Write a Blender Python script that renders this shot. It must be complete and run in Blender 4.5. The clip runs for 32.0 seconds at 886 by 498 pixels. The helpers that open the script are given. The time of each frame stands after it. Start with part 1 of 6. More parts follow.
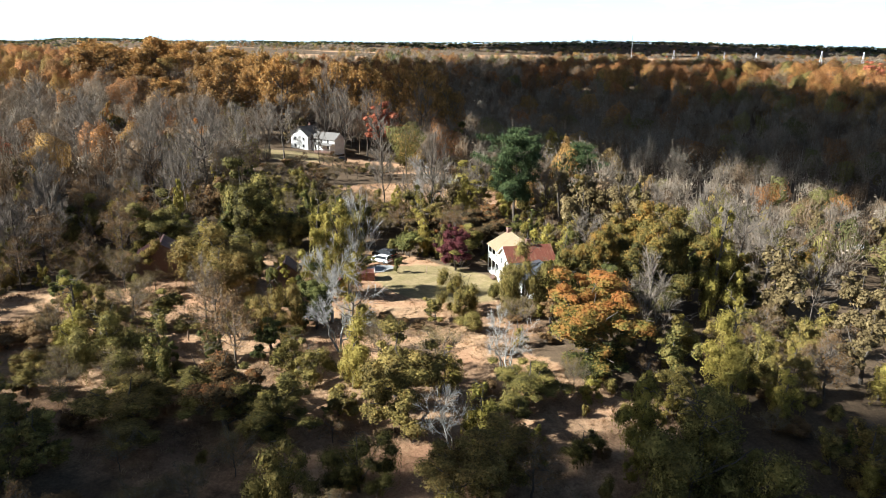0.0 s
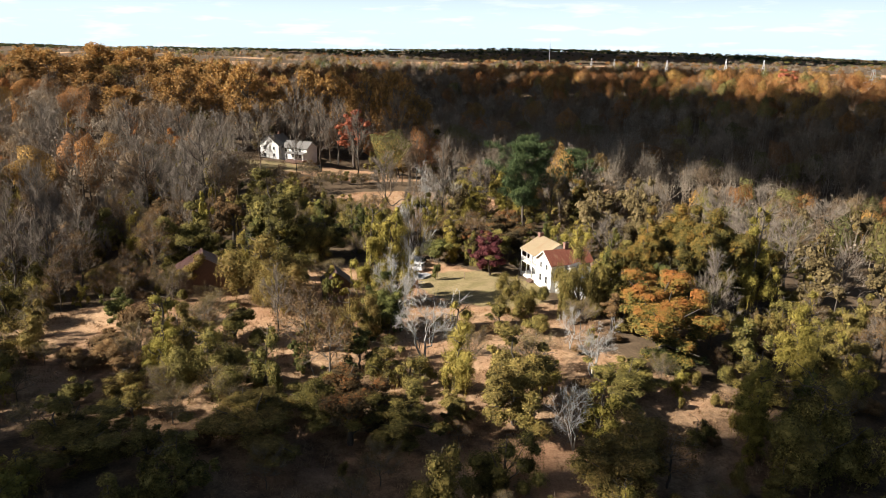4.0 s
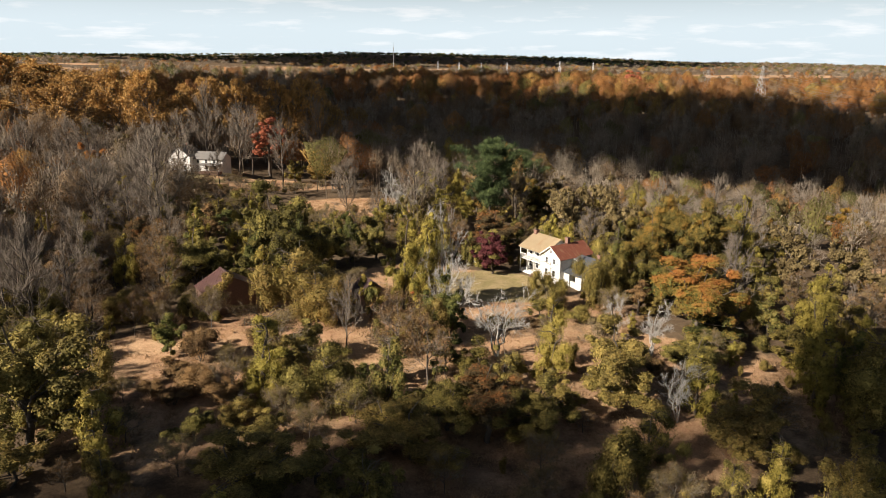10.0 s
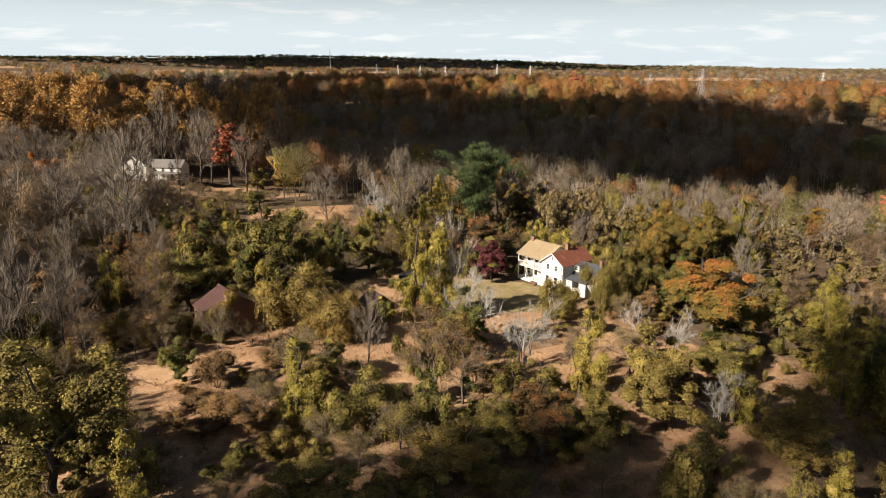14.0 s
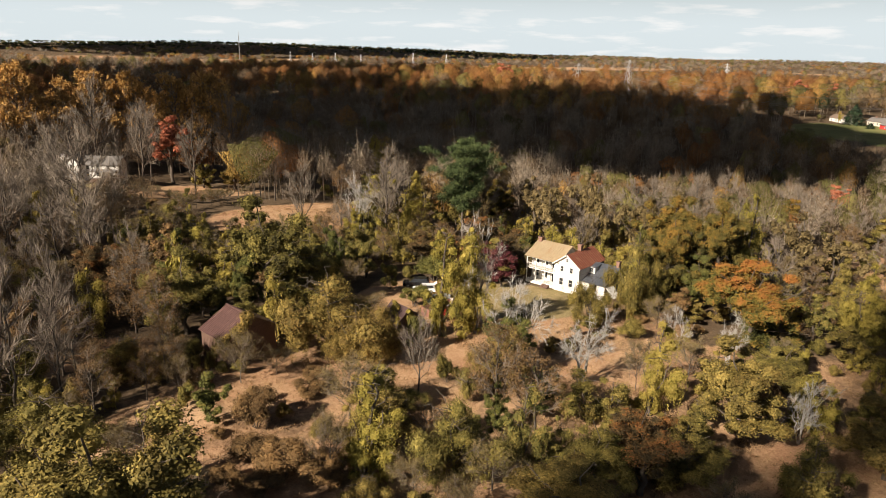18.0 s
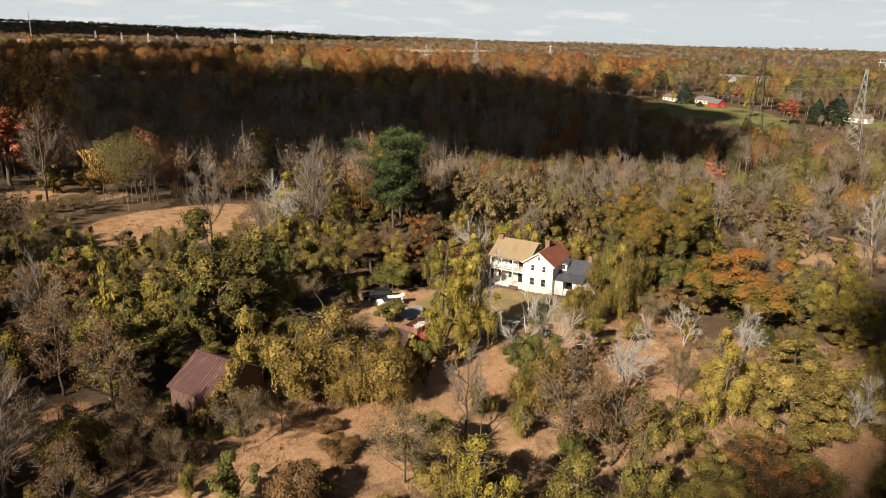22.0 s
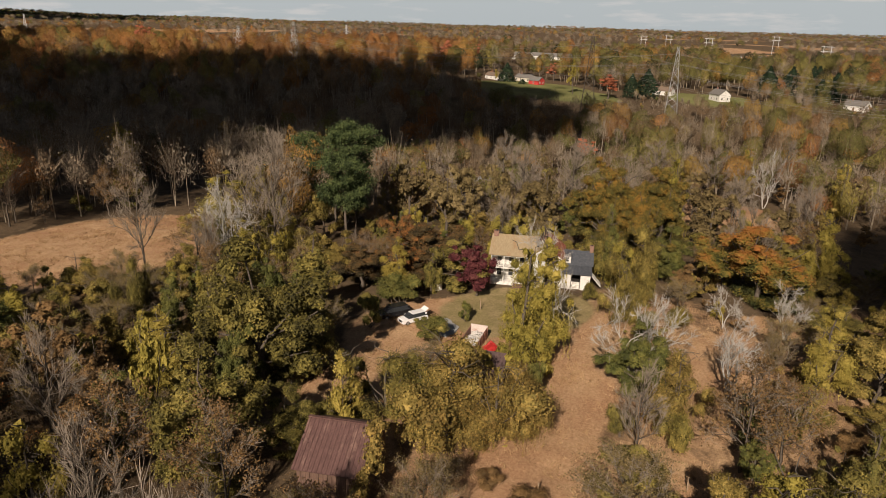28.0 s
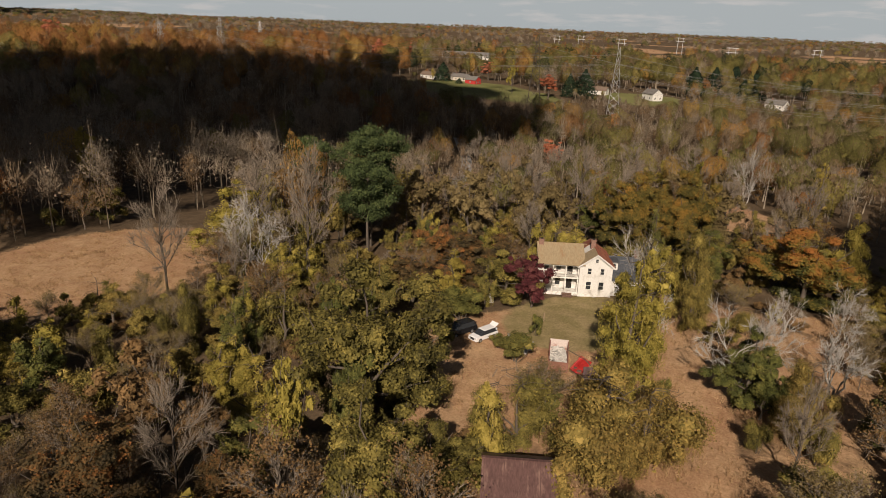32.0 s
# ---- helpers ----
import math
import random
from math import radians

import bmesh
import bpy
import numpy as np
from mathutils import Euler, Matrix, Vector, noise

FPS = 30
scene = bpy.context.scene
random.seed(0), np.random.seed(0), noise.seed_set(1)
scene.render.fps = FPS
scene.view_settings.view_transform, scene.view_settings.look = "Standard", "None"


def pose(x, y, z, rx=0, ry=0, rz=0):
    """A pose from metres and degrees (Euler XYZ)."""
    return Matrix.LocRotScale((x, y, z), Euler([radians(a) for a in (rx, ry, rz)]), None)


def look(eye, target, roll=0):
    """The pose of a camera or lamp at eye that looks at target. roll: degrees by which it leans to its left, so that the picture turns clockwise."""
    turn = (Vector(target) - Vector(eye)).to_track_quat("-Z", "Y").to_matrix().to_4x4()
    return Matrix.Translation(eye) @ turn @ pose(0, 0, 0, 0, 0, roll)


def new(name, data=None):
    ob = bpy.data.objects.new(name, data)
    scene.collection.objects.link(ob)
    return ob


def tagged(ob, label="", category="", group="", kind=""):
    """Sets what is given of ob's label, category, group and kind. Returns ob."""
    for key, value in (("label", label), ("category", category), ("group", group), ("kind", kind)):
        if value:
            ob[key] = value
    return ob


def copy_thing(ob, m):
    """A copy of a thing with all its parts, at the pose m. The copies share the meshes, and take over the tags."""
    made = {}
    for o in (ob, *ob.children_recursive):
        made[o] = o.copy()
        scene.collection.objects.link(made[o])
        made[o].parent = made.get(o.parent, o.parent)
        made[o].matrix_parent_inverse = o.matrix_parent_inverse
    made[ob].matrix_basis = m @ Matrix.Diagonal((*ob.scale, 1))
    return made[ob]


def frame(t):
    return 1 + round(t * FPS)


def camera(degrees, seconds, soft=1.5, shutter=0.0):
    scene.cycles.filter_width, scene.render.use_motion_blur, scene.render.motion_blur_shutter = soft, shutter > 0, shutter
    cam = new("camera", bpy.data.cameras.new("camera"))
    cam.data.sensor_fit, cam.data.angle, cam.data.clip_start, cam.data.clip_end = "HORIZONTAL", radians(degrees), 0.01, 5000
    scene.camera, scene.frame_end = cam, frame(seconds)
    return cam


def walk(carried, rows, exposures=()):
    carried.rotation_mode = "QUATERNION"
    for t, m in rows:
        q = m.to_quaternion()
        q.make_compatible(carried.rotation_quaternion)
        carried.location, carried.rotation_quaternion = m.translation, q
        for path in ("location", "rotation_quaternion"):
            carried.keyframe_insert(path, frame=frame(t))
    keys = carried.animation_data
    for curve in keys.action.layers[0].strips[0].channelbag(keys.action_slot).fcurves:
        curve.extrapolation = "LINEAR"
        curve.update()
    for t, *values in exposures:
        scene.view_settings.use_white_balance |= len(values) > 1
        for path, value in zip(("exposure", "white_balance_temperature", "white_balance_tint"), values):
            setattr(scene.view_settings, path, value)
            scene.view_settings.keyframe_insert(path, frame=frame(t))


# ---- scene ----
# ======== camera and walk ========
cam = camera(64.3, 32.0, 0.4)
METRES, EYE, TILT, LEAN, TURN = 175.0, 42.0, -16.3, -0.7, 0.0
ROWS = [
    (0.0, 0.0, 0.0, 0.0, 0.0, 0.0, -0.0),
    (0.5, -0.0166, -0.0012, 0.0003, -1.22, 0.02, 0.32),
    (1.0, -0.033, -0.002, 0.0004, -2.16, 0.04, 0.57),
    (1.5, -0.0485, -0.0029, 0.0005, -2.97, 0.08, 0.77),
    (2.0, -0.0661, -0.0036, 0.0006, -3.96, 0.15, 1.01),
    (2.5, -0.0815, -0.0039, 0.0009, -4.61, 0.21, 1.18),
    (3.0, -0.0991, -0.0043, 0.0014, -5.07, 0.29, 1.28),
    (3.5, -0.1144, -0.0044, 0.0018, -5.83, 0.35, 1.49),
    (5.5, -0.1839, -0.0042, 0.0027, -9.69, 0.56, 2.42),
    (6.0, -0.2023, -0.0032, 0.003, -11.03, 0.52, 2.81),
    (6.5, -0.2179, -0.0022, 0.0039, -12.43, 0.43, 3.23),
    (7.0, -0.2353, -0.0003, 0.0047, -13.85, 0.34, 3.66),
    (7.5, -0.2498, 0.0018, 0.0057, -15.14, 0.23, 4.07),
    (8.0, -0.2652, 0.0045, 0.0069, -16.27, 0.14, 4.45),
    (8.5, -0.2776, 0.0074, 0.0081, -17.27, 0.08, 4.78),
    (9.0, -0.2903, 0.011, 0.0095, -18.25, -0.02, 5.12),
    (9.5, -0.3004, 0.0145, 0.011, -18.9, -0.09, 5.36),
    (10.0, -0.3104, 0.0189, 0.0128, -19.32, -0.13, 5.56),
    (10.5, -0.3184, 0.0232, 0.0144, -19.64, -0.13, 5.67),
    (11.0, -0.3264, 0.0283, 0.0161, -20.29, -0.17, 5.89),
    (11.5, -0.333, 0.0329, 0.0176, -21.05, -0.23, 6.11),
    (12.0, -0.3401, 0.0381, 0.0194, -21.75, -0.25, 6.31),
    (12.5, -0.3461, 0.0432, 0.021, -22.43, -0.28, 6.48),
    (13.0, -0.3528, 0.0495, 0.023, -23.25, -0.34, 6.66),
    (13.5, -0.359, 0.0559, 0.0249, -23.91, -0.39, 6.77),
    (14.0, -0.3664, 0.0638, 0.0275, -24.49, -0.47, 6.86),
    (14.5, -0.3731, 0.0713, 0.03, -25.03, -0.55, 6.94),
    (16.5, -0.4051, 0.113, 0.0435, -28.65, -1.44, 7.58),
    (17.0, -0.4142, 0.1268, 0.0476, -29.62, -1.72, 7.77),
    (17.5, -0.4223, 0.1405, 0.0514, -30.55, -1.98, 7.91),
    (18.0, -0.4313, 0.1572, 0.0562, -31.72, -2.31, 8.12),
    (18.5, -0.4389, 0.1727, 0.0605, -33.02, -2.68, 8.4),
    (19.0, -0.4471, 0.1912, 0.0657, -34.73, -3.14, 8.71),
    (19.5, -0.4543, 0.2079, 0.0698, -36.46, -3.58, 9.04),
    (20.0, -0.4616, 0.2273, 0.0751, -38.09, -4.09, 9.36),
    (20.5, -0.4669, 0.2441, 0.0796, -39.68, -4.5, 9.63),
    (21.0, -0.4725, 0.2636, 0.0848, -41.88, -5.06, 10.03),
    (21.5, -0.478, 0.2806, 0.0892, -43.96, -5.56, 10.37),
    (22.0, -0.4835, 0.2991, 0.0948, -45.87, -6.06, 10.75),
    (22.5, -0.4889, 0.3168, 0.1001, -47.55, -6.47, 11.06),
    (23.0, -0.4943, 0.334, 0.1048, -49.49, -6.98, 11.39),
    (23.5, -0.4998, 0.3505, 0.1095, -51.51, -7.55, 11.74),
    (24.0, -0.5055, 0.3666, 0.1141, -53.27, -8.04, 11.98),
    (24.5, -0.5111, 0.382, 0.1182, -54.72, -8.49, 12.22),
    (25.0, -0.5166, 0.3973, 0.1225, -55.79, -8.84, 12.35),
    (25.5, -0.5219, 0.4122, 0.127, -56.78, -9.15, 12.51),
    (27.5, -0.5421, 0.4728, 0.1451, -62.33, -10.93, 13.36),
    (28.0, -0.5462, 0.4881, 0.1496, -63.47, -11.34, 13.45),
    (28.5, -0.5499, 0.5032, 0.1541, -64.39, -11.6, 13.51),
    (29.0, -0.5532, 0.5187, 0.1585, -65.38, -11.9, 13.57),
    (29.5, -0.5558, 0.5346, 0.1631, -66.55, -12.22, 13.68),
    (30.0, -0.5581, 0.5503, 0.1674, -67.47, -12.44, 13.68),
    (30.5, -0.5604, 0.5656, 0.1718, -68.3, -12.66, 13.61),
    (31.0, -0.5623, 0.5811, 0.1761, -69.18, -12.88, 13.55),
    (31.5, -0.5641, 0.597, 0.1806, -70.21, -13.1, 13.53),
    (32.0, -0.566, 0.6133, 0.1852, -71.15, -13.29, 13.47),
]
EXPOSURES = [(0.0, 1.42, 5550, 3), (2.0, 1.27, 5850, 5), (4.5, 0.97, 6300, 9), (7.0, 0.83, 6500, 10), (16.0, 0.7, 6900, 11), (24.0, 0.32, 7100, 13), (32.0, -0.25, 7130, 14)]
walk(cam, [(t, pose(0, 0, EYE, TILT, LEAN, TURN) @ pose(METRES * x, METRES * y, METRES * z, 90 + pitch, roll, yaw)) for t, x, y, z, yaw, pitch, roll in ROWS], EXPOSURES)

# ======== sky and sun ========
SUN_ELEV = 32.0
SUN_FROM = Vector((-0.985, -0.17, 0.0)).normalized()
world = bpy.data.worlds.new("autumn_sky")
scene.world = world
world.use_nodes = True
wn, wl = world.node_tree.nodes, world.node_tree.links
wn.clear()
w_out = wn.new("ShaderNodeOutputWorld")
w_bg = wn.new("ShaderNodeBackground")
w_sky = wn.new("ShaderNodeTexSky")
w_sky.sky_type = "NISHITA"
w_sky.sun_disc = False
w_sky.sun_elevation = radians(SUN_ELEV)
w_sky.sun_rotation = math.atan2(SUN_FROM.x, SUN_FROM.y)
w_sky.air_density, w_sky.dust_density, w_sky.ozone_density = 1.0, 1.6, 1.0
w_bg.inputs["Strength"].default_value = 0.028
# thin broken cloud low in the sky
w_co = wn.new("ShaderNodeTexCoord")
w_map = wn.new("ShaderNodeMapping")
w_map.inputs["Scale"].default_value = (5.0, 5.0, 34.0)
w_noise = wn.new("ShaderNodeTexNoise")
w_noise.inputs["Scale"].default_value = 2.3
w_noise.inputs["Detail"].default_value = 5.0
w_noise.inputs["Roughness"].default_value = 0.55
w_ramp = wn.new("ShaderNodeValToRGB")
w_ramp.color_ramp.elements[0].position = 0.53
w_ramp.color_ramp.elements[0].color = (0.0, 0.0, 0.0, 1)
w_ramp.color_ramp.elements[1].position = 0.68
w_ramp.color_ramp.elements[1].color = (1.0, 1.0, 1.0, 1)
w_mix = wn.new("ShaderNodeMix")
w_mix.data_type = "RGBA"
w_tone = wn.new("ShaderNodeMix")
w_tone.data_type = "RGBA"
w_tone.inputs["A"].default_value = (17.0, 19.8, 21.7, 1)
w_tone.inputs["B"].default_value = (21.5, 22.8, 24.0, 1)
wl.new(w_ramp.outputs["Color"], w_tone.inputs["Factor"])
wl.new(w_tone.outputs["Result"], w_mix.inputs["B"])
wl.new(w_co.outputs["Generated"], w_map.inputs["Vector"])
wl.new(w_map.outputs["Vector"], w_noise.inputs["Vector"])
wl.new(w_noise.outputs["Fac"], w_ramp.inputs["Fac"])
# the haze thins out towards the zenith
w_sep = wn.new("ShaderNodeSeparateXYZ")
w_low = wn.new("ShaderNodeMapRange")
w_low.interpolation_type = "SMOOTHSTEP"
for key, value in (("From Min", 0.03), ("From Max", 0.17), ("To Min", 1.0), ("To Max", 0.0)):
    w_low.inputs[key].default_value = value
w_mul = wn.new("ShaderNodeMath")
w_mul.operation = "MULTIPLY"
wl.new(w_co.outputs["Generated"], w_sep.inputs[0])
wl.new(w_sep.outputs["Z"], w_low.inputs["Value"])
wl.new(w_low.outputs["Result"], w_mul.inputs[0])
w_mul.inputs[1].default_value = 0.9
wl.new(w_mul.outputs[0], w_mix.inputs["Factor"])
wl.new(w_sky.outputs["Color"], w_mix.inputs["A"])
wl.new(w_mix.outputs["Result"], w_bg.inputs["Color"])
wl.new(w_bg.outputs["Background"], w_out.inputs["Surface"])

sun_data = bpy.data.lights.new("sun", "SUN")
sun_data.energy = 6.1
sun_data.angle = radians(0.53)
sun_data.color = (1.0, 0.9, 0.79)
sun = new("sun", sun_data)
SUN_VEC = (SUN_FROM * math.cos(radians(SUN_ELEV)) + Vector((0, 0, math.sin(radians(SUN_ELEV))))).normalized()
sun.matrix_world = look(SUN_VEC * 900, (0, 0, 0))

# ======== materials ========


class Nodes:
    """Small helper round a material's node tree."""

    def __init__(self, name, rough=0.9, metal=0.0, spec=0.25):
        self.mat = bpy.data.materials.new(name)
        self.mat.use_nodes = True
        self.n, self.l = self.mat.node_tree.nodes, self.mat.node_tree.links
        self.bsdf = self.n["Principled BSDF"]
        self.bsdf.inputs["Roughness"].default_value = rough
        self.bsdf.inputs["Metallic"].default_value = metal
        self.bsdf.inputs["Specular IOR Level"].default_value = spec

    def noise(self, scale, detail=4.0, rough=0.55, vec=None, distort=0.0):
        n = self.n.new("ShaderNodeTexNoise")
        n.inputs["Scale"].default_value, n.inputs["Detail"].default_value = scale, detail
        n.inputs["Roughness"].default_value, n.inputs["Distortion"].default_value = rough, distort
        self.l.new(vec or self.coord(), n.inputs["Vector"])
        return n.outputs["Fac"]

    def coord(self, scale=None, kind="Object"):
        c = self.n.new("ShaderNodeTexCoord").outputs[kind]
        if scale is None:
            return c
        m = self.n.new("ShaderNodeMapping")
        m.inputs["Scale"].default_value = scale
        self.l.new(c, m.inputs["Vector"])
        return m.outputs["Vector"]

    def ramp(self, fac, stops, ease=False):
        r = self.n.new("ShaderNodeValToRGB")
        e = r.color_ramp.elements
        while len(e) < len(stops):
            e.new(0.5)
        for s, (p, c) in zip(e, stops):
            s.position, s.color = p, (*c, 1) if len(c) == 3 else c
        if ease:
            r.color_ramp.interpolation = "EASE"
        self.l.new(fac, r.inputs["Fac"])
        return r.outputs["Color"]

    def mix(self, fac, a, b, blend="MIX"):
        m = self.n.new("ShaderNodeMix")
        m.data_type, m.blend_type = "RGBA", blend
        for key, v in (("Factor", fac), ("A", a), ("B", b)):
            if isinstance(v, (int, float)):
                m.inputs[key].default_value = v
            elif isinstance(v, tuple):
                m.inputs[key].default_value = (*v, 1)
            else:
                self.l.new(v, m.inputs[key])
        return m.outputs["Result"]

    def bump(self, height, strength=0.4, dist=0.05):
        b = self.n.new("ShaderNodeBump")
        b.inputs["Strength"].default_value, b.inputs["Distance"].default_value = strength, dist
        self.l.new(height, b.inputs["Height"])
        self.l.new(b.outputs["Normal"], self.bsdf.inputs["Normal"])

    def base(self, socket):
        self.l.new(socket, self.bsdf.inputs["Base Color"])
        return self

    def attr(self, name):
        a = self.n.new("ShaderNodeAttribute")
        a.attribute_name = name
        return a

    def rand(self):
        return self.n.new("ShaderNodeObjectInfo").outputs["Random"]

    def island(self):
        return self.n.new("ShaderNodeNewGeometry").outputs["Random Per Island"]


def surface(name, dark, light, scale=2.0, rough=0.9, metal=0.0, spec=0.25, bump=0.2, wear=None, stretch=None):
    """A plain surface with grain and blotches; wear: a colour that breaks through in patches."""
    m = Nodes(name, rough, metal, spec)
    vec = m.coord(stretch) if stretch else None
    col = m.ramp(m.noise(scale * 4, 6, 0.65, vec), [(0.3, dark), (0.7, light)])
    if wear:
        col = m.mix(m.ramp(m.noise(scale * 0.7, 5, 0.7, vec), [(0.52, (0, 0, 0)), (0.66, (1, 1, 1))]), col, wear)
    m.base(col)
    m.bump(m.noise(scale * 9, 5, 0.6, vec), bump, 0.02)
    return m.mat


def leafy(name, stops, trans=0.14, by_tree=0.35, top=0.0, rust=0.0):
    """Leaves: each leaf its own tone from a ramp, each tree shifted a little, light coming through."""
    m = Nodes(name, 0.7, 0.0, 0.12)
    pos = m.n.new("ShaderNodeMath")
    pos.operation = "MULTIPLY_ADD"
    m.l.new(m.rand(), pos.inputs[0])
    pos.inputs[1].default_value = by_tree
    sub = m.n.new("ShaderNodeMath")
    sub.operation = "MULTIPLY_ADD"
    m.l.new(m.island(), sub.inputs[0])
    sub.inputs[1].default_value = 0.4
    blot = m.n.new("ShaderNodeMath")
    blot.operation = "MULTIPLY_ADD"
    m.l.new(m.noise(0.6, 3, 0.55), blot.inputs[0])
    blot.inputs[1].default_value, blot.inputs[2].default_value = 1.9, -0.8
    m.l.new(blot.outputs[0], sub.inputs[2])
    m.l.new(sub.outputs[0], pos.inputs[2])
    tone = pos.outputs[0]
    if top:
        # the top of the tree has turned further than its skirts
        sep = m.n.new("ShaderNodeSeparateXYZ")
        m.l.new(m.coord(kind="Generated"), sep.inputs[0])
        high = m.n.new("ShaderNodeMath")
        high.operation = "MULTIPLY_ADD"
        m.l.new(sep.outputs["Z"], high.inputs[0])
        high.inputs[1].default_value, high.inputs[2].default_value = top, -0.6 * top
        more = m.n.new("ShaderNodeMath")
        m.l.new(tone, more.inputs[0])
        m.l.new(high.outputs[0], more.inputs[1])
        tone = more.outputs[0]
    col = m.ramp(tone, stops)
    if rust:
        # boughs and whole trees that have gone brown
        turned = m.n.new("ShaderNodeMath")
        m.l.new(m.noise(0.42, 3, 0.6), turned.inputs[0])
        m.l.new(m.rand(), turned.inputs[1])
        half = m.n.new("ShaderNodeMath")
        half.operation = "MULTIPLY"
        m.l.new(turned.outputs[0], half.inputs[0])
        half.inputs[1].default_value = 0.5
        brown = m.ramp(m.island(), [(0.0, (0.05, 0.03, 0.014)), (0.6, (0.17, 0.085, 0.032)), (1.0, (0.3, 0.155, 0.055))])
        col = m.mix(m.ramp(half.outputs[0], [(0.42, (0, 0, 0)), (0.78, (rust, rust, rust))]), col, brown)
    m.base(col)
    tr = m.n.new("ShaderNodeBsdfTranslucent")
    m.l.new(col, tr.inputs["Color"])
    mx = m.n.new("ShaderNodeMixShader")
    mx.inputs[0].default_value = trans
    out = m.n["Material Output"]
    m.l.new(m.bsdf.outputs[0], mx.inputs[1])
    m.l.new(tr.outputs[0], mx.inputs[2])
    m.l.new(mx.outputs[0], out.inputs["Surface"])
    return m.mat


LEAF = {
    "olive": leafy("olive_leaves", [(0.0, (0.032, 0.029, 0.011)), (0.4, (0.135, 0.115, 0.032)), (0.75, (0.265, 0.215, 0.06)), (1.0, (0.42, 0.33, 0.095))], rust=0.5),
    "green": leafy("green_leaves", [(0.0, (0.033, 0.039, 0.013)), (0.5, (0.105, 0.112, 0.032)), (0.85, (0.205, 0.19, 0.052)), (1.0, (0.3, 0.25, 0.07))], rust=0.3),
    "yellow": leafy("yellow_vine_leaves", [(0.0, (0.075, 0.066, 0.017)), (0.35, (0.235, 0.196, 0.042)), (0.7, (0.34, 0.275, 0.063)), (1.0, (0.475, 0.38, 0.105))], rust=0.25),
    "orange": leafy("orange_leaves", [(0.0, (0.04, 0.045, 0.016)), (0.25, (0.12, 0.115, 0.03)), (0.48, (0.23, 0.155, 0.036)), (0.68, (0.29, 0.14, 0.038)), (1.0, (0.34, 0.135, 0.038))], top=0.8),
    "red": leafy("coral_red_leaves", [(0.0, (0.2, 0.07, 0.04)), (0.5, (0.42, 0.14, 0.075)), (1.0, (0.56, 0.24, 0.14))]),
    "maroon": leafy("maroon_leaves", [(0.0, (0.04, 0.012, 0.014)), (0.6, (0.11, 0.03, 0.034)), (1.0, (0.2, 0.08, 0.07))]),
    "pine": leafy("pine_needles", [(0.0, (0.022, 0.036, 0.016)), (0.45, (0.07, 0.095, 0.036)), (1.0, (0.155, 0.185, 0.068))], 0.12),
    "cedar": leafy("dark_cedar_foliage", [(0.0, (0.012, 0.024, 0.014)), (1.0, (0.035, 0.055, 0.028))], 0.1),
    "russet": leafy("russet_brown_leaves", [(0.0, (0.06, 0.04, 0.022)), (0.5, (0.16, 0.1, 0.045)), (1.0, (0.28, 0.165, 0.07))]),
    "bronze": leafy("bronze_brown_leaves", [(0.0, (0.032, 0.028, 0.016)), (0.4, (0.085, 0.062, 0.03)), (0.7, (0.16, 0.095, 0.038)), (0.88, (0.27, 0.12, 0.042)), (1.0, (0.36, 0.15, 0.048))], top=0.35),
    "tan": leafy("tan_dry_leaves", [(0.0, (0.075, 0.055, 0.026)), (0.6, (0.18, 0.135, 0.06)), (1.0, (0.29, 0.22, 0.105))]),
}
BARK = surface("grey_brown_bark", (0.05, 0.04, 0.032), (0.15, 0.125, 0.1), 3.0, 0.95, bump=0.5)
DEADWOOD = surface("bleached_dead_wood", (0.24, 0.222, 0.198), (0.46, 0.438, 0.4), 3.0, 0.85, bump=0.4)
TWIG = surface("grey_twigs", (0.13, 0.104, 0.08), (0.3, 0.25, 0.198), 3.0, 0.9, bump=0.2)


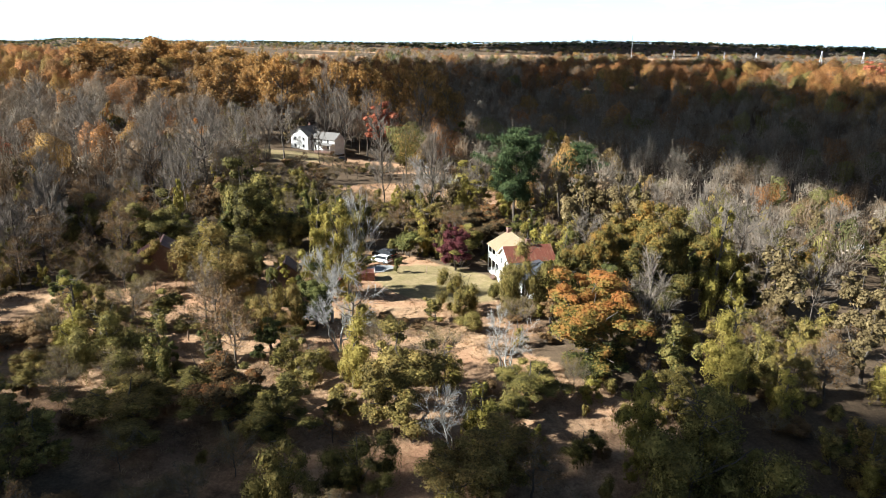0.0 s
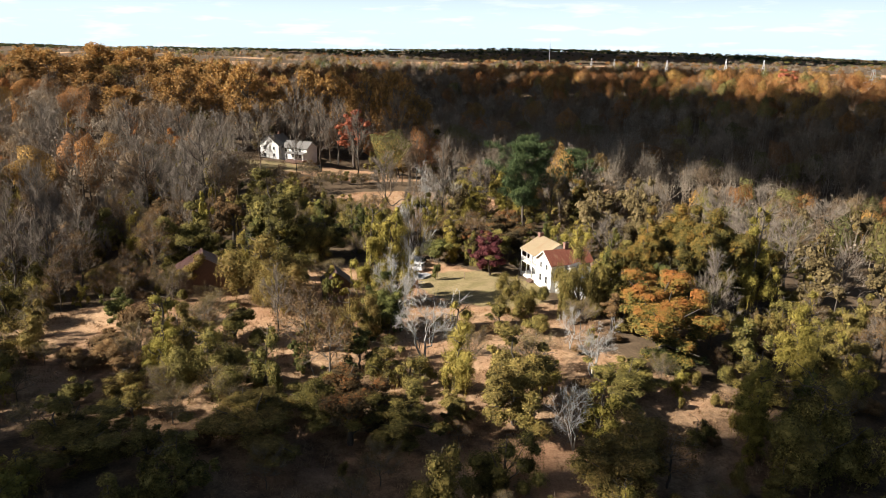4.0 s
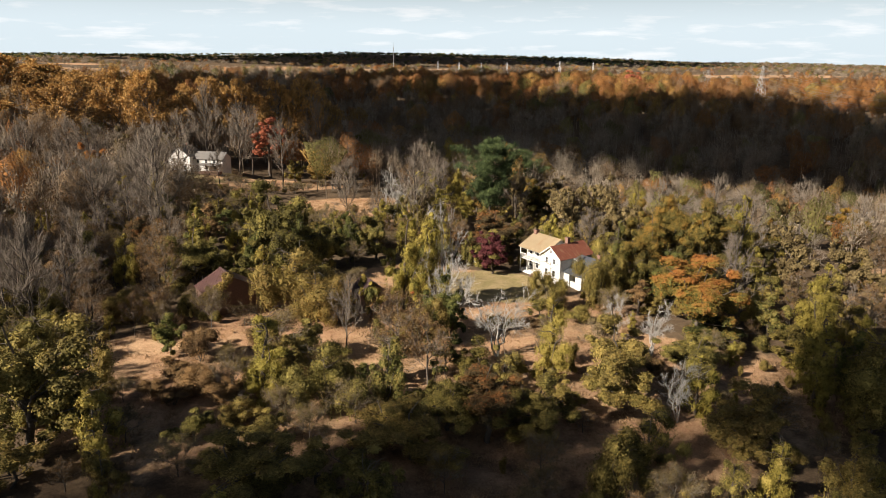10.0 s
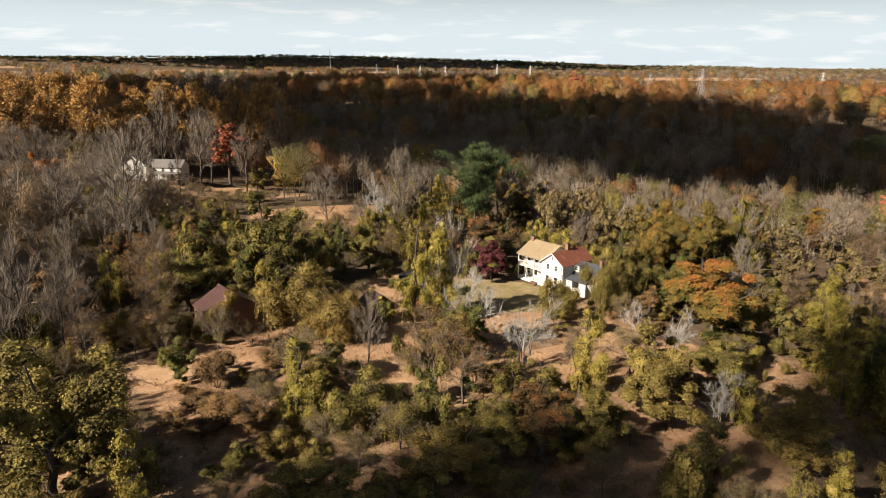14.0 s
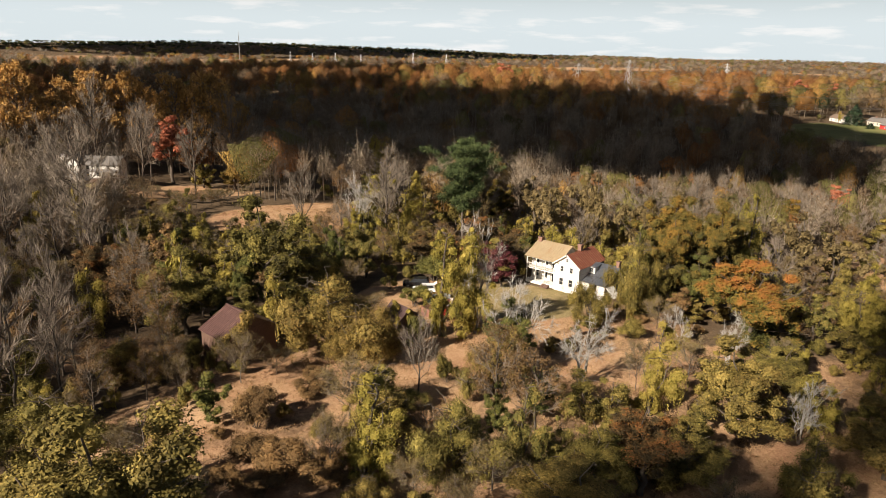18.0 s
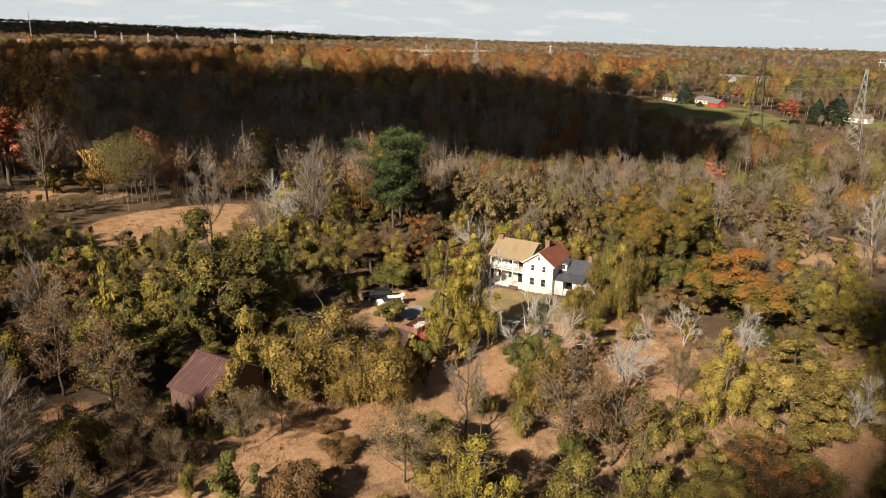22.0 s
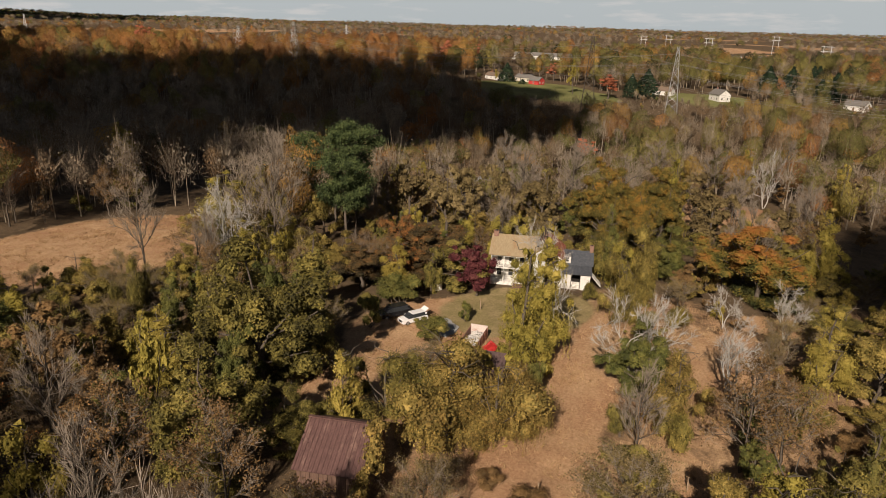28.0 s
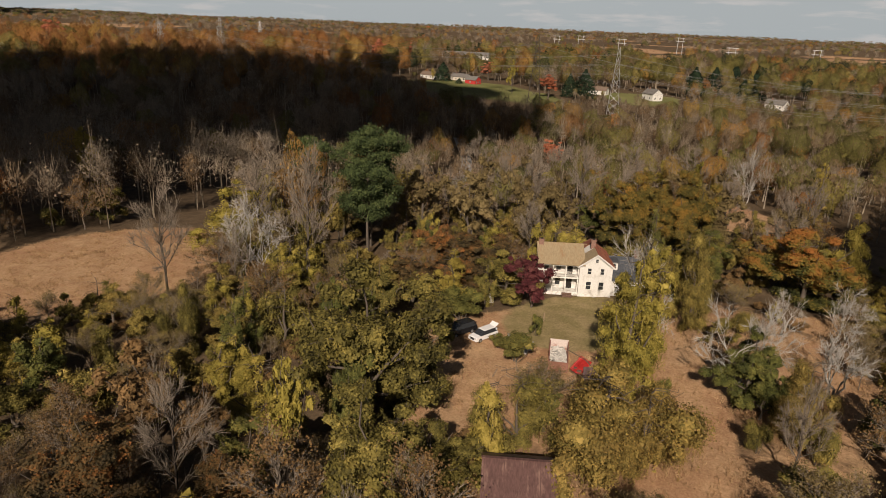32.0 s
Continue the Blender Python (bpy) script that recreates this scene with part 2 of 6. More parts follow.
def ground_material():
    m = Nodes("autumn_ground", 0.97, 0.0, 0.1)
    cov = m.attr("cover")
    sep = m.n.new("ShaderNodeSeparateColor")
    m.l.new(cov.outputs["Color"], sep.inputs[0])
    fine, mid, big = m.noise(2.9, 8, 0.78), m.noise(0.35, 6, 0.66), m.noise(0.055, 4, 0.55)
    litter = m.mix(m.ramp(mid, [(0.35, (0, 0, 0)), (0.65, (1, 1, 1))]), m.ramp(fine, [(0.3, (0.045, 0.032, 0.022)), (0.7, (0.13, 0.09, 0.055))]), m.ramp(fine, [(0.3, (0.09, 0.065, 0.04)), (0.7, (0.2, 0.14, 0.085))]))
    straw = m.mix(m.ramp(mid, [(0.35, (0, 0, 0)), (0.68, (1, 1, 1))]), m.ramp(fine, [(0.28, (0.19, 0.11, 0.06)), (0.72, (0.56, 0.34, 0.195))]), m.ramp(fine, [(0.28, (0.31, 0.2, 0.105)), (0.72, (0.68, 0.46, 0.275))]))
    straw = m.mix(m.ramp(big, [(0.45, (0, 0, 0)), (0.7, (0.75, 0.75, 0.75))]), straw, m.ramp(fine, [(0.25, (0.22, 0.11, 0.065)), (0.75, (0.46, 0.245, 0.14))]))
    lawn = m.mix(m.ramp(mid, [(0.4, (0, 0, 0)), (0.66, (1, 1, 1))]), m.ramp(fine, [(0.3, (0.16, 0.13, 0.058)), (0.7, (0.31, 0.25, 0.115))]), m.ramp(fine, [(0.3, (0.23, 0.175, 0.09)), (0.7, (0.42, 0.32, 0.175))]))
    pasture = m.ramp(m.noise(0.06, 4), [(0.3, (0.12, 0.135, 0.048)), (0.7, (0.22, 0.21, 0.085))])

    def soft(ch):
        s = m.n.new("ShaderNodeMath")
        s.operation = "MULTIPLY_ADD"
        m.l.new(mid, s.inputs[0])
        s.inputs[1].default_value = 0.7
        add = m.n.new("ShaderNodeMath")
        add.operation = "ADD"
        m.l.new(sep.outputs[ch], add.inputs[0])
        add.inputs[1].default_value = -0.35
        m.l.new(add.outputs[0], s.inputs[2])
        return m.ramp(s.outputs[0], [(0.36, (0, 0, 0)), (0.62, (1, 1, 1))])

    col = m.mix(soft("Green"), litter, straw)
    col = m.mix(soft("Red"), col, lawn)
    col = m.mix(soft("Blue"), col, pasture)
    m.base(col)
    m.bump(m.noise(4.0, 6, 0.75), 0.8, 0.12)
    return m.mat


GROUND = ground_material()
WHITE = surface("weathered_white_paint", (0.54, 0.53, 0.5), (0.7, 0.69, 0.66), 1.2, 0.7, bump=0.15, wear=(0.5, 0.48, 0.44))
WHITE_WORN = surface("chipped_white_paint", (0.6, 0.59, 0.55), (0.78, 0.77, 0.73), 1.6, 0.75, bump=0.25, wear=(0.36, 0.33, 0.29))
TAN_ROOF = surface("faded_rusty_tin", (0.29, 0.22, 0.13), (0.43, 0.34, 0.215), 0.9, 0.6, 0.2, 0.4, 0.2, wear=(0.33, 0.21, 0.115), stretch=(1.6, 0.35, 1))
RED_ROOF = surface("red_painted_rusty_tin", (0.15, 0.052, 0.036), (0.27, 0.095, 0.055), 0.9, 0.6, 0.2, 0.4, 0.2, wear=(0.3, 0.17, 0.1), stretch=(0.35, 1.6, 1))
GREY_ROOF = surface("grey_standing_seam_tin", (0.1, 0.11, 0.125), (0.2, 0.215, 0.24), 0.8, 0.38, 0.6, 0.5, 0.1)
BARN_ROOF = surface("brown_red_barn_tin", (0.085, 0.045, 0.041), (0.165, 0.09, 0.08), 0.8, 0.55, 0.25, 0.4, 0.2, wear=(0.26, 0.16, 0.13), stretch=(1.5, 0.3, 1))
BARN_WOOD = surface("weathered_barn_boards", (0.07, 0.045, 0.035), (0.2, 0.12, 0.09), 1.4, 0.92, bump=0.5, stretch=(3, 3, 0.4))
BRICK = surface("sooty_brick", (0.15, 0.085, 0.065), (0.3, 0.18, 0.14), 3.0, 0.92, bump=0.5)
GLASS = surface("old_window_glass", (0.02, 0.022, 0.025), (0.045, 0.05, 0.055), 1.0, 0.12, 0.0, 0.6, 0.02)
STEEL = surface("galvanised_steel", (0.3, 0.31, 0.31), (0.46, 0.46, 0.45), 1.0, 0.5, 0.7, 0.5, 0.05)
WIRE = surface("dull_line_wire", (0.2, 0.2, 0.2), (0.3, 0.3, 0.3), 1.0, 0.5, 0.6, 0.4, 0.0)
# near-black with shade put into the colour, for flues, doors and porch opening
SHADOWED = surface("shadowed_black", (0.012, 0.011, 0.01), (0.03, 0.027, 0.024), 1.0, 0.95)

# ======== shared builders ========


def put(name, bm, material, parent=None, label="", smooth=False):
    me = bpy.data.meshes.new(name)
    bm.normal_update()
    bm.to_mesh(me)
    bm.free()
    if smooth:
        me.polygons.foreach_set("use_smooth", [True] * len(me.polygons))
    me.materials.append(material)
    ob = new(name, me)
    ob.parent = parent
    if label:
        ob["label"] = label
    return ob


def part(name, bm, material, parent, label="", smooth=False):
    """One mesh object under a thing or a part."""
    return put(name, bm, material, parent, label, smooth)


def thing(name, label, category, m=None, group="", kind=""):
    ob = new(name)
    ob.empty_display_size = 0.3
    if m is not None:
        ob.matrix_basis = m
    return tagged(ob, label, category, group, kind)


def raw_mesh(name, verts, faces, material, parent=None, tint=None, smooth=False):
    """A mesh from numpy arrays; all faces have the same number of corners."""
    me = bpy.data.meshes.new(name)
    k = faces.shape[1]
    me.vertices.add(len(verts))
    me.vertices.foreach_set("co", np.ascontiguousarray(verts, dtype=np.float32).ravel())
    me.loops.add(faces.size)
    me.loops.foreach_set("vertex_index", np.ascontiguousarray(faces, dtype=np.int32).ravel())
    me.polygons.add(len(faces))
    me.polygons.foreach_set("loop_start", np.arange(0, faces.size, k, dtype=np.int32))
    if tint is not None:
        a = me.attributes.new("tint", "FLOAT", "POINT")
        a.data.foreach_set("value", np.ascontiguousarray(tint, dtype=np.float32))
    me.update(calc_edges=True)
    if smooth:
        me.polygons.foreach_set("use_smooth", np.ones(len(faces), dtype=bool))
    me.materials.append(material)
    ob = new(name, me)
    ob.parent = parent
    return ob


def box(bm, x0, x1, y0, y1, z0, z1, bevel=0.0, m=None):
    r = bmesh.ops.create_cube(bm, size=1)
    vs = r["verts"]
    for v in vs:
        v.co = Vector(((x0 + x1) / 2 + v.co.x * (x1 - x0), (y0 + y1) / 2 + v.co.y * (y1 - y0), (z0 + z1) / 2 + v.co.z * (z1 - z0)))
    if m is not None:
        bmesh.ops.transform(bm, matrix=m, verts=vs)
    if bevel:
        es = list({e for v in vs for e in v.link_edges})
        bmesh.ops.bevel(bm, geom=es, offset=bevel, segments=1, affect="EDGES", profile=0.5)
    return bm


def boxed(*a, **k):
    return box(bmesh.new(), *a, **k)


def prism(points, y0, y1, bm=None):
    """A solid: an x-z outline drawn out along y."""
    bm = bm or bmesh.new()
    a = [bm.verts.new((x, y0, z)) for x, z in points]
    b = [bm.verts.new((x, y1, z)) for x, z in points]
    bm.faces.new(a)
    bm.faces.new(b[::-1])
    n = len(points)
    for i in range(n):
        bm.faces.new((a[i], b[i], b[(i + 1) % n], a[(i + 1) % n]))
    bmesh.ops.recalc_face_normals(bm, faces=bm.faces)
    return bm


def slab(bm, corners, thick):
    """A thick sheet on four corners, thickened downwards along its normal."""
    c = [Vector(p) for p in corners]
    n = (c[1] - c[0]).cross(c[3] - c[0]).normalized()
    if n.z < 0:
        n = -n
    top = [bm.verts.new(p) for p in c]
    low = [bm.verts.new(p - n * thick) for p in c]
    bm.faces.new(top)
    bm.faces.new(low[::-1])
    for i in range(4):
        bm.faces.new((top[i], low[i], low[(i + 1) % 4], top[(i + 1) % 4]))
    bmesh.ops.recalc_face_normals(bm, faces=bm.faces)
    return bm


def rod(bm, a, b, r, sides=6, r2=None):
    a, b = Vector(a), Vector(b)
    m = (b - a).to_track_quat("Z", "Y").to_matrix().to_4x4()
    m.translation = (a + b) / 2
    bmesh.ops.create_cone(bm, cap_ends=True, segments=sides, radius1=r, radius2=r if r2 is None else r2, depth=(b - a).length, matrix=m)
    return bm


# ======== the ground ========


def sm(a, b, v):
    v = np.clip((v - a) / (b - a), 0, 1)
    return v * v * (3 - 2 * v)


def land(x, y):
    """Height of the land: a plateau with the farm, a wooded valley behind it, rolling hills to the horizon."""
    s = (x - 170) * 0.83 + (y - 235) * 0.55
    r = np.hypot(x, y)
    z = -13 * np.exp(-((s / np.where(s < 0, 125, 85)) ** 2))
    z = z + 7.5 * sm(60, 330, s) * sm(210, 430, y) * (1 - 1.3 * sm(400, 640, s))
    z = z + 8 * sm(900, 2400, r) + 10 * sm(2200, 3800, r) + 30 * sm(2400, 3100, r) * np.exp(-(((np.arctan2(x + 60, np.maximum(y, 1.0)) - 0.3) / 0.3) ** 2))
    z = z + 11 * sm(-20, -260, x) * sm(190, 480, y) * (1 - 0.6 * sm(600, 1100, y)) + 3 * sm(-20, -60, x) * sm(180, 260, y)
    z = z + 1.2 * sm(-20, -60, x) * sm(160, 100, y) - 3 * sm(95, 55, y) * sm(-60, 0, x)
    z = z + sm(800, 1700, r) * (5 * np.sin(x * 0.0052 + 1) * np.cos(y * 0.0047 + 0.6) + 3 * np.sin(x * 0.011 + y * 0.008))
    z = z + 10 * np.exp(-(((x + 138) / 66) ** 2 + ((y - 388) / 68) ** 2)) + 5 * np.exp(-(((x + 25) / 36) ** 2 + ((y - 322) / 28) ** 2))
    return z + 1.0 * (1 - sm(40, 160, np.hypot(x - 5, y - 120)))


def hollow(x, y, cx, cy, rx, ry, turn=0.0):
    """1 inside a turned ellipse, falling to 0 outside."""
    c, s = math.cos(radians(turn)), math.sin(radians(turn))
    u, v = (x - cx) * c + (y - cy) * s, -(x - cx) * s + (y - cy) * c
    return 1 - sm(0.75, 1.2, np.hypot(u / rx, v / ry))


CLEARINGS = ((-24, 107, 34, 5, 2), (-64, 105, 7, 6, 0), (-67, 131, 8, 6, 0), (-64, 85, 8, 4, 0), (-49, 109, 7, 4, 0), (-38, 100, 8, 4, 0), (-18, 94, 10, 6, 0), (-3, 91, 10, 5, 0), (12, 85, 5, 6, 0), (-5, 64, 13, 6, 0),
             (-54, 91, 6, 4, 0), (-15, 87, 6, 4, 0), (-33, 94, 5, 4, 0), (-38, 132, 6, 4, 20), (-26, 116, 6, 6, 0), (-18, 119, 6, 5, 0), (-14, 128, 15, 13, 0), (-27, 128, 9, 5, 10), (-3, 207, 29, 23, 10))


def field_cover(x, y):
    """Where dry straw-coloured grass grows: the clearings, and thinly in the brush between them."""
    f = 0.52 * np.maximum(hollow(x, y, -28, 101, 52, 24, 4), hollow(x, y, -20, 78, 60, 22, -10))
    f = np.maximum(f, 0.52 * hollow(x, y, -30, 122, 22, 18, 0))
    for a in CLEARINGS:
        f = np.maximum(f, hollow(x, y, *a))
    f = np.maximum(f, hollow(x, y, 92, 100, 22, 16, 20))
    f = np.maximum(f, hollow(x, y, 128, 178, 30, 9, 15))
    f = np.maximum(f, hollow(x, y, -28, 262, 30, 14, 0))
    f = np.maximum(f, hollow(x, y, 1150, 120, 90, 40, 0))
    r = np.hypot(x, y)
    patch = np.sin(x * 0.0071 + 1.4 * np.sin(y * 0.0043)) * np.cos(y * 0.0083 + 1.1 * np.sin(x * 0.0057))
    return np.maximum(f, 0.8 * sm(950, 1150, r) * (1 - sm(2200, 2500, r)) * sm(0.15, 0.4, patch))


def lawn_cover(x, y):
    return np.maximum(hollow(x, y, 0, 121.5, 13, 10, -35), hollow(x, y, -58, 262, 18, 12, 0) * 0.8)


def pasture_cover(x, y):
    p = np.maximum(hollow(x, y, 372, 252, 44, 46, -10), hollow(x, y, 395, 135, 30, 26, 0))
    p = np.maximum(p, hollow(x, y, 350, 212, 26, 32, -10))
    return np.maximum(p, hollow(x, y, 640, 1300, 110, 60, 0))


def build_ground():
    n = 300
    u = np.linspace(-1, 1, n)
    ax = 190 * u + 4650 * u ** 7
    X, Y = np.meshgrid(ax + 10, ax + 140, indexing="ij")
    Z = land(X, Y)
    near = 1 - sm(200, 500, np.hypot(X, Y - 120))
    Z = Z + near * np.random.default_rng(4).normal(size=Z.shape) * 0.09
    verts = np.stack([X.ravel(), Y.ravel(), Z.ravel()], 1)
    i, j = np.meshgrid(np.arange(n - 1), np.arange(n - 1), indexing="ij")
    a = (i * n + j).ravel()
    ob = raw_mesh("ground", verts, np.stack([a, a + n, a + n + 1, a + 1], 1), GROUND, smooth=True)
    col = ob.data.color_attributes.new("cover", "FLOAT_COLOR", "POINT")
    rgba = np.stack([lawn_cover(X, Y).ravel(), field_cover(X, Y).ravel(), pasture_cover(X, Y).ravel(), np.ones(n * n)], 1)
    col.data.foreach_set("color", rgba.astype(np.float32).ravel())
    tagged(ob, "rolling ground of dry straw grass, lawn and leaf litter", "ground", kind="structure")


build_ground()


def z_at(x, y):
    return float(land(np.float64(x), np.float64(y)))

# ======== plants: builders ========


def unit(v):
    return v / np.maximum(np.linalg.norm(v, axis=-1, keepdims=True), 1e-9)


ICO_V = np.array([(-1, T_, 0) for T_ in (1.618, -1.618)] + [(1, T_, 0) for T_ in (1.618, -1.618)] + [(0, -1, T_) for T_ in (1.618, -1.618)] + [(0, 1, T_) for T_ in (1.618, -1.618)] + [(T_, 0, -1) for T_ in (1.618, -1.618)] + [(T_, 0, 1) for T_ in (1.618, -1.618)]) / 1.902


def ico_faces():
    """The twenty faces: all triples of corners that lie one edge apart."""
    d = np.linalg.norm(ICO_V[:, None] - ICO_V[None], axis=2)
    near = (d > 0.1) & (d < 1.2)
    out = []
    for a in range(12):
        for b in range(a + 1, 12):
            for c in range(b + 1, 12):
                if near[a, b] and near[b, c] and near[a, c]:
                    n = np.cross(ICO_V[b] - ICO_V[a], ICO_V[c] - ICO_V[a])
                    out.append((a, b, c) if np.dot(n, ICO_V[a]) > 0 else (a, c, b))
    return np.array(out)


ICO_F = ico_faces()


def leaf_quads(rng, c, out, size, aspect=1.35, up=0.35, hang=0.0, wild=0.8):
    """One three-cornered leaf or leaf clump at each centre, facing outwards and up, some hanging down."""
    n = len(c)
    nor = unit(1.05 * out + rng.normal(size=(n, 3)) * wild * 0.62 + np.array([0, 0, up]))
    t = unit(np.cross(nor, rng.normal(size=(n, 3))))
    if hang:
        t = unit((1 - hang) * t + hang * np.array([0, 0, -1.0]))
        nor = unit(nor - t * np.sum(nor * t, 1, keepdims=True))
    b = np.cross(nor, t)
    s = size * rng.uniform(0.55, 1.45, (n, 1))
    v = np.stack([c - t * s * aspect * 0.55 + b * s * 0.2, c + b * s * 0.5 + t * s * 0.5, c - b * s * 0.6 + t * s * 0.35], 1).reshape(-1, 3)
    return v, np.arange(3 * n).reshape(n, 3)


def slivers(rng, a, b, width):
    """Thin twigs from a to b, each a narrow spike."""
    n = len(a)
    d = unit(b - a)
    side = unit(np.cross(d, rng.normal(size=(n, 3)))) * width
    v = np.stack([a + side, b, a - side], 1).reshape(-1, 3)
    return v, np.arange(3 * n).reshape(n, 3)


def tubes(paths, sides=5):
    """Tapered limbs: each path is a list of (point, radius)."""
    verts, faces = [], []
    for path in paths:
        base = len(verts)
        for k, (p, r) in enumerate(path):
            d = path[min(k + 1, len(path) - 1)][0] - path[max(k - 1, 0)][0]
            d = d / max(np.linalg.norm(d), 1e-6)
            a = np.cross(d, (0.31, 0.95, 0.05))
            a = a / max(np.linalg.norm(a), 1e-6)
            b = np.cross(d, a)
            for i in range(sides):
                w = 2 * math.pi * i / sides
                verts.append(p + r * (math.cos(w) * a + math.sin(w) * b))
        for k in range(len(path) - 1):
            for i in range(sides):
                j = (i + 1) % sides
                o = base + k * sides
                faces.append((o + i, o + j, o + sides + j, o + sides + i))
    return np.array(verts), np.array(faces)


def bend(rng, a, b, r0, r1, steps=4, wob=0.06):
    a, b = np.array(a, float), np.array(b, float)
    L = np.linalg.norm(b - a)
    pts = []
    for k in range(steps + 1):
        f = k / steps
        p = a + (b - a) * f
        if 0 < k < steps:
            p = p + rng.normal(size=3) * L * wob
        pts.append((p, r0 + (r1 - r0) * f))
    return pts


def limbs(rng, start, direction, length, radius, depth, spread, paths, tips, up=0.25, kids=(3, 5), wob=0.07):
    """Forks again and again; paths get the limbs, tips the places and ways of the last twigs."""
    end = start + direction * length
    path = bend(rng, start, end, radius, radius * 0.5, 3 if depth > 1 else 2, wob)
    paths.append(path)
    if depth == 0:
        tips.append((start, end, direction, length))
        return
    for k in range(rng.integers(*kids)):
        f = rng.uniform(0.35, 1.0)
        p = path[0][0] + (path[-1][0] - path[0][0]) * f
        d = direction + rng.normal(size=3) * spread + np.array([0, 0, up])
        d = d / np.linalg.norm(d)
        limbs(rng, p, d, length * rng.uniform(0.5, 0.8), radius * 0.5 * (1.15 - 0.4 * f), depth - 1, spread, paths, tips, up, kids, wob)
    tips.append((start, end, direction, length))


def crown_of_blobs(rng, blobs, per_area, size, hang=0.0, hollow_low=0.35, up=0.35):
    """Leaves spread over lumpy clumps (x, y, z, radius)."""
    cs, outs, hearts, ways = [], [], [], []
    for x, y, z, r in blobs:
        n = int(1.32 * per_area * r * r)
        d = unit(rng.normal(size=(n, 3)))
        low = d[:, 2] < -hollow_low
        d[low, 2] *= -1
        rr = r * (0.62 + 0.5 * rng.random((n, 1)) ** 0.8 + 0.3 * (rng.random((n, 1)) < 0.12) * rng.random((n, 1)))
        lump = 1 + 0.22 * np.sin(d[:, :1] * 5 + x) * np.cos(d[:, 1:2] * 5 + y)
        cs.append(np.array([x, y, z]) + d * rr * lump * np.array([1, 1, 0.85]))
        outs.append(d)
        m = int(62 * r * r) + 6
        e = unit(rng.normal(size=(m, 3)))
        hearts.append(np.array([x, y, z]) + e * r * rng.uniform(0.42, 0.7, (m, 1)) * np.array([1, 1, 0.85]))
        ways.append(e)
    v, f = leaf_quads(rng, np.concatenate(cs), np.concatenate(outs), size * 0.86, 1.35, up, hang)
    # the close inner growth of each clump, which lets little light through
    hv, hf = leaf_quads(rng, np.concatenate(hearts), np.concatenate(ways), 0.46, 1.2, 0.1, 0.2, 0.4)
    return np.concatenate([v, hv]), np.concatenate([f, hf + len(v)])


def broadleaf(rng, h, w, leaf=0.4, dens=62, low=0.28, n_blobs=18, bare=0.0):
    """Trunk, limbs of uneven length and the ragged crown of a broad tree, h high and w wide."""
    blobs, A, B = [], [], []
    rz = h * (1 - low) / 2
    cz = h - rz
    paths = [bend(rng, (0, 0, -0.6), (rng.normal() * 0.3, rng.normal() * 0.3, cz), 0.028 * h, 0.014 * h, 5, 0.02)]
    n_limbs = max(7, n_blobs // 4)
    for k in range(n_limbs):
        d = unit(rng.normal(size=3) + np.array([0, 0, 0.15]))
        reach = rng.uniform(0.62, 1.0) if k else 1.0
        if k == 0:
            d = np.array([0.1, 0.1, 1.0])
        end = np.array([0, 0, cz]) + d * reach * np.array([w * 0.55, w * 0.55, rz])
        root = np.array([0, 0, max(min(cz, end[2]) * rng.uniform(0.45, 0.9), 0.1 * h)])
        paths.append(bend(rng, root, end, 0.011 * h, 0.003 * h, 3, 0.05))
        m = 5
        for i in range(m):
            f = rng.uniform(0.4, 1.0)
            r = w * rng.uniform(0.055, 0.125) * (1.15 - 0.35 * f)
            p = root + (end - root) * f + rng.normal(size=3) * w * 0.07
            blobs.append((p[0], p[1], min(max(p[2], r * 0.7), h - r * 0.8), r))
            for q in range(5):
                A.append(p)
                B.append(p + unit((end - root) / (np.linalg.norm(end - root) + 0.1) + rng.normal(size=3) * 0.9 + np.array([0, 0, 0.3])) * r * rng.uniform(1.1, 1.9))
    blobs.append((0, 0, cz, w * 0.2))
    v, f = crown_of_blobs(rng, blobs, dens * 1.15, leaf)
    return tubes(paths), (v, f), slivers(rng, np.array(A), np.array(B), 0.03)


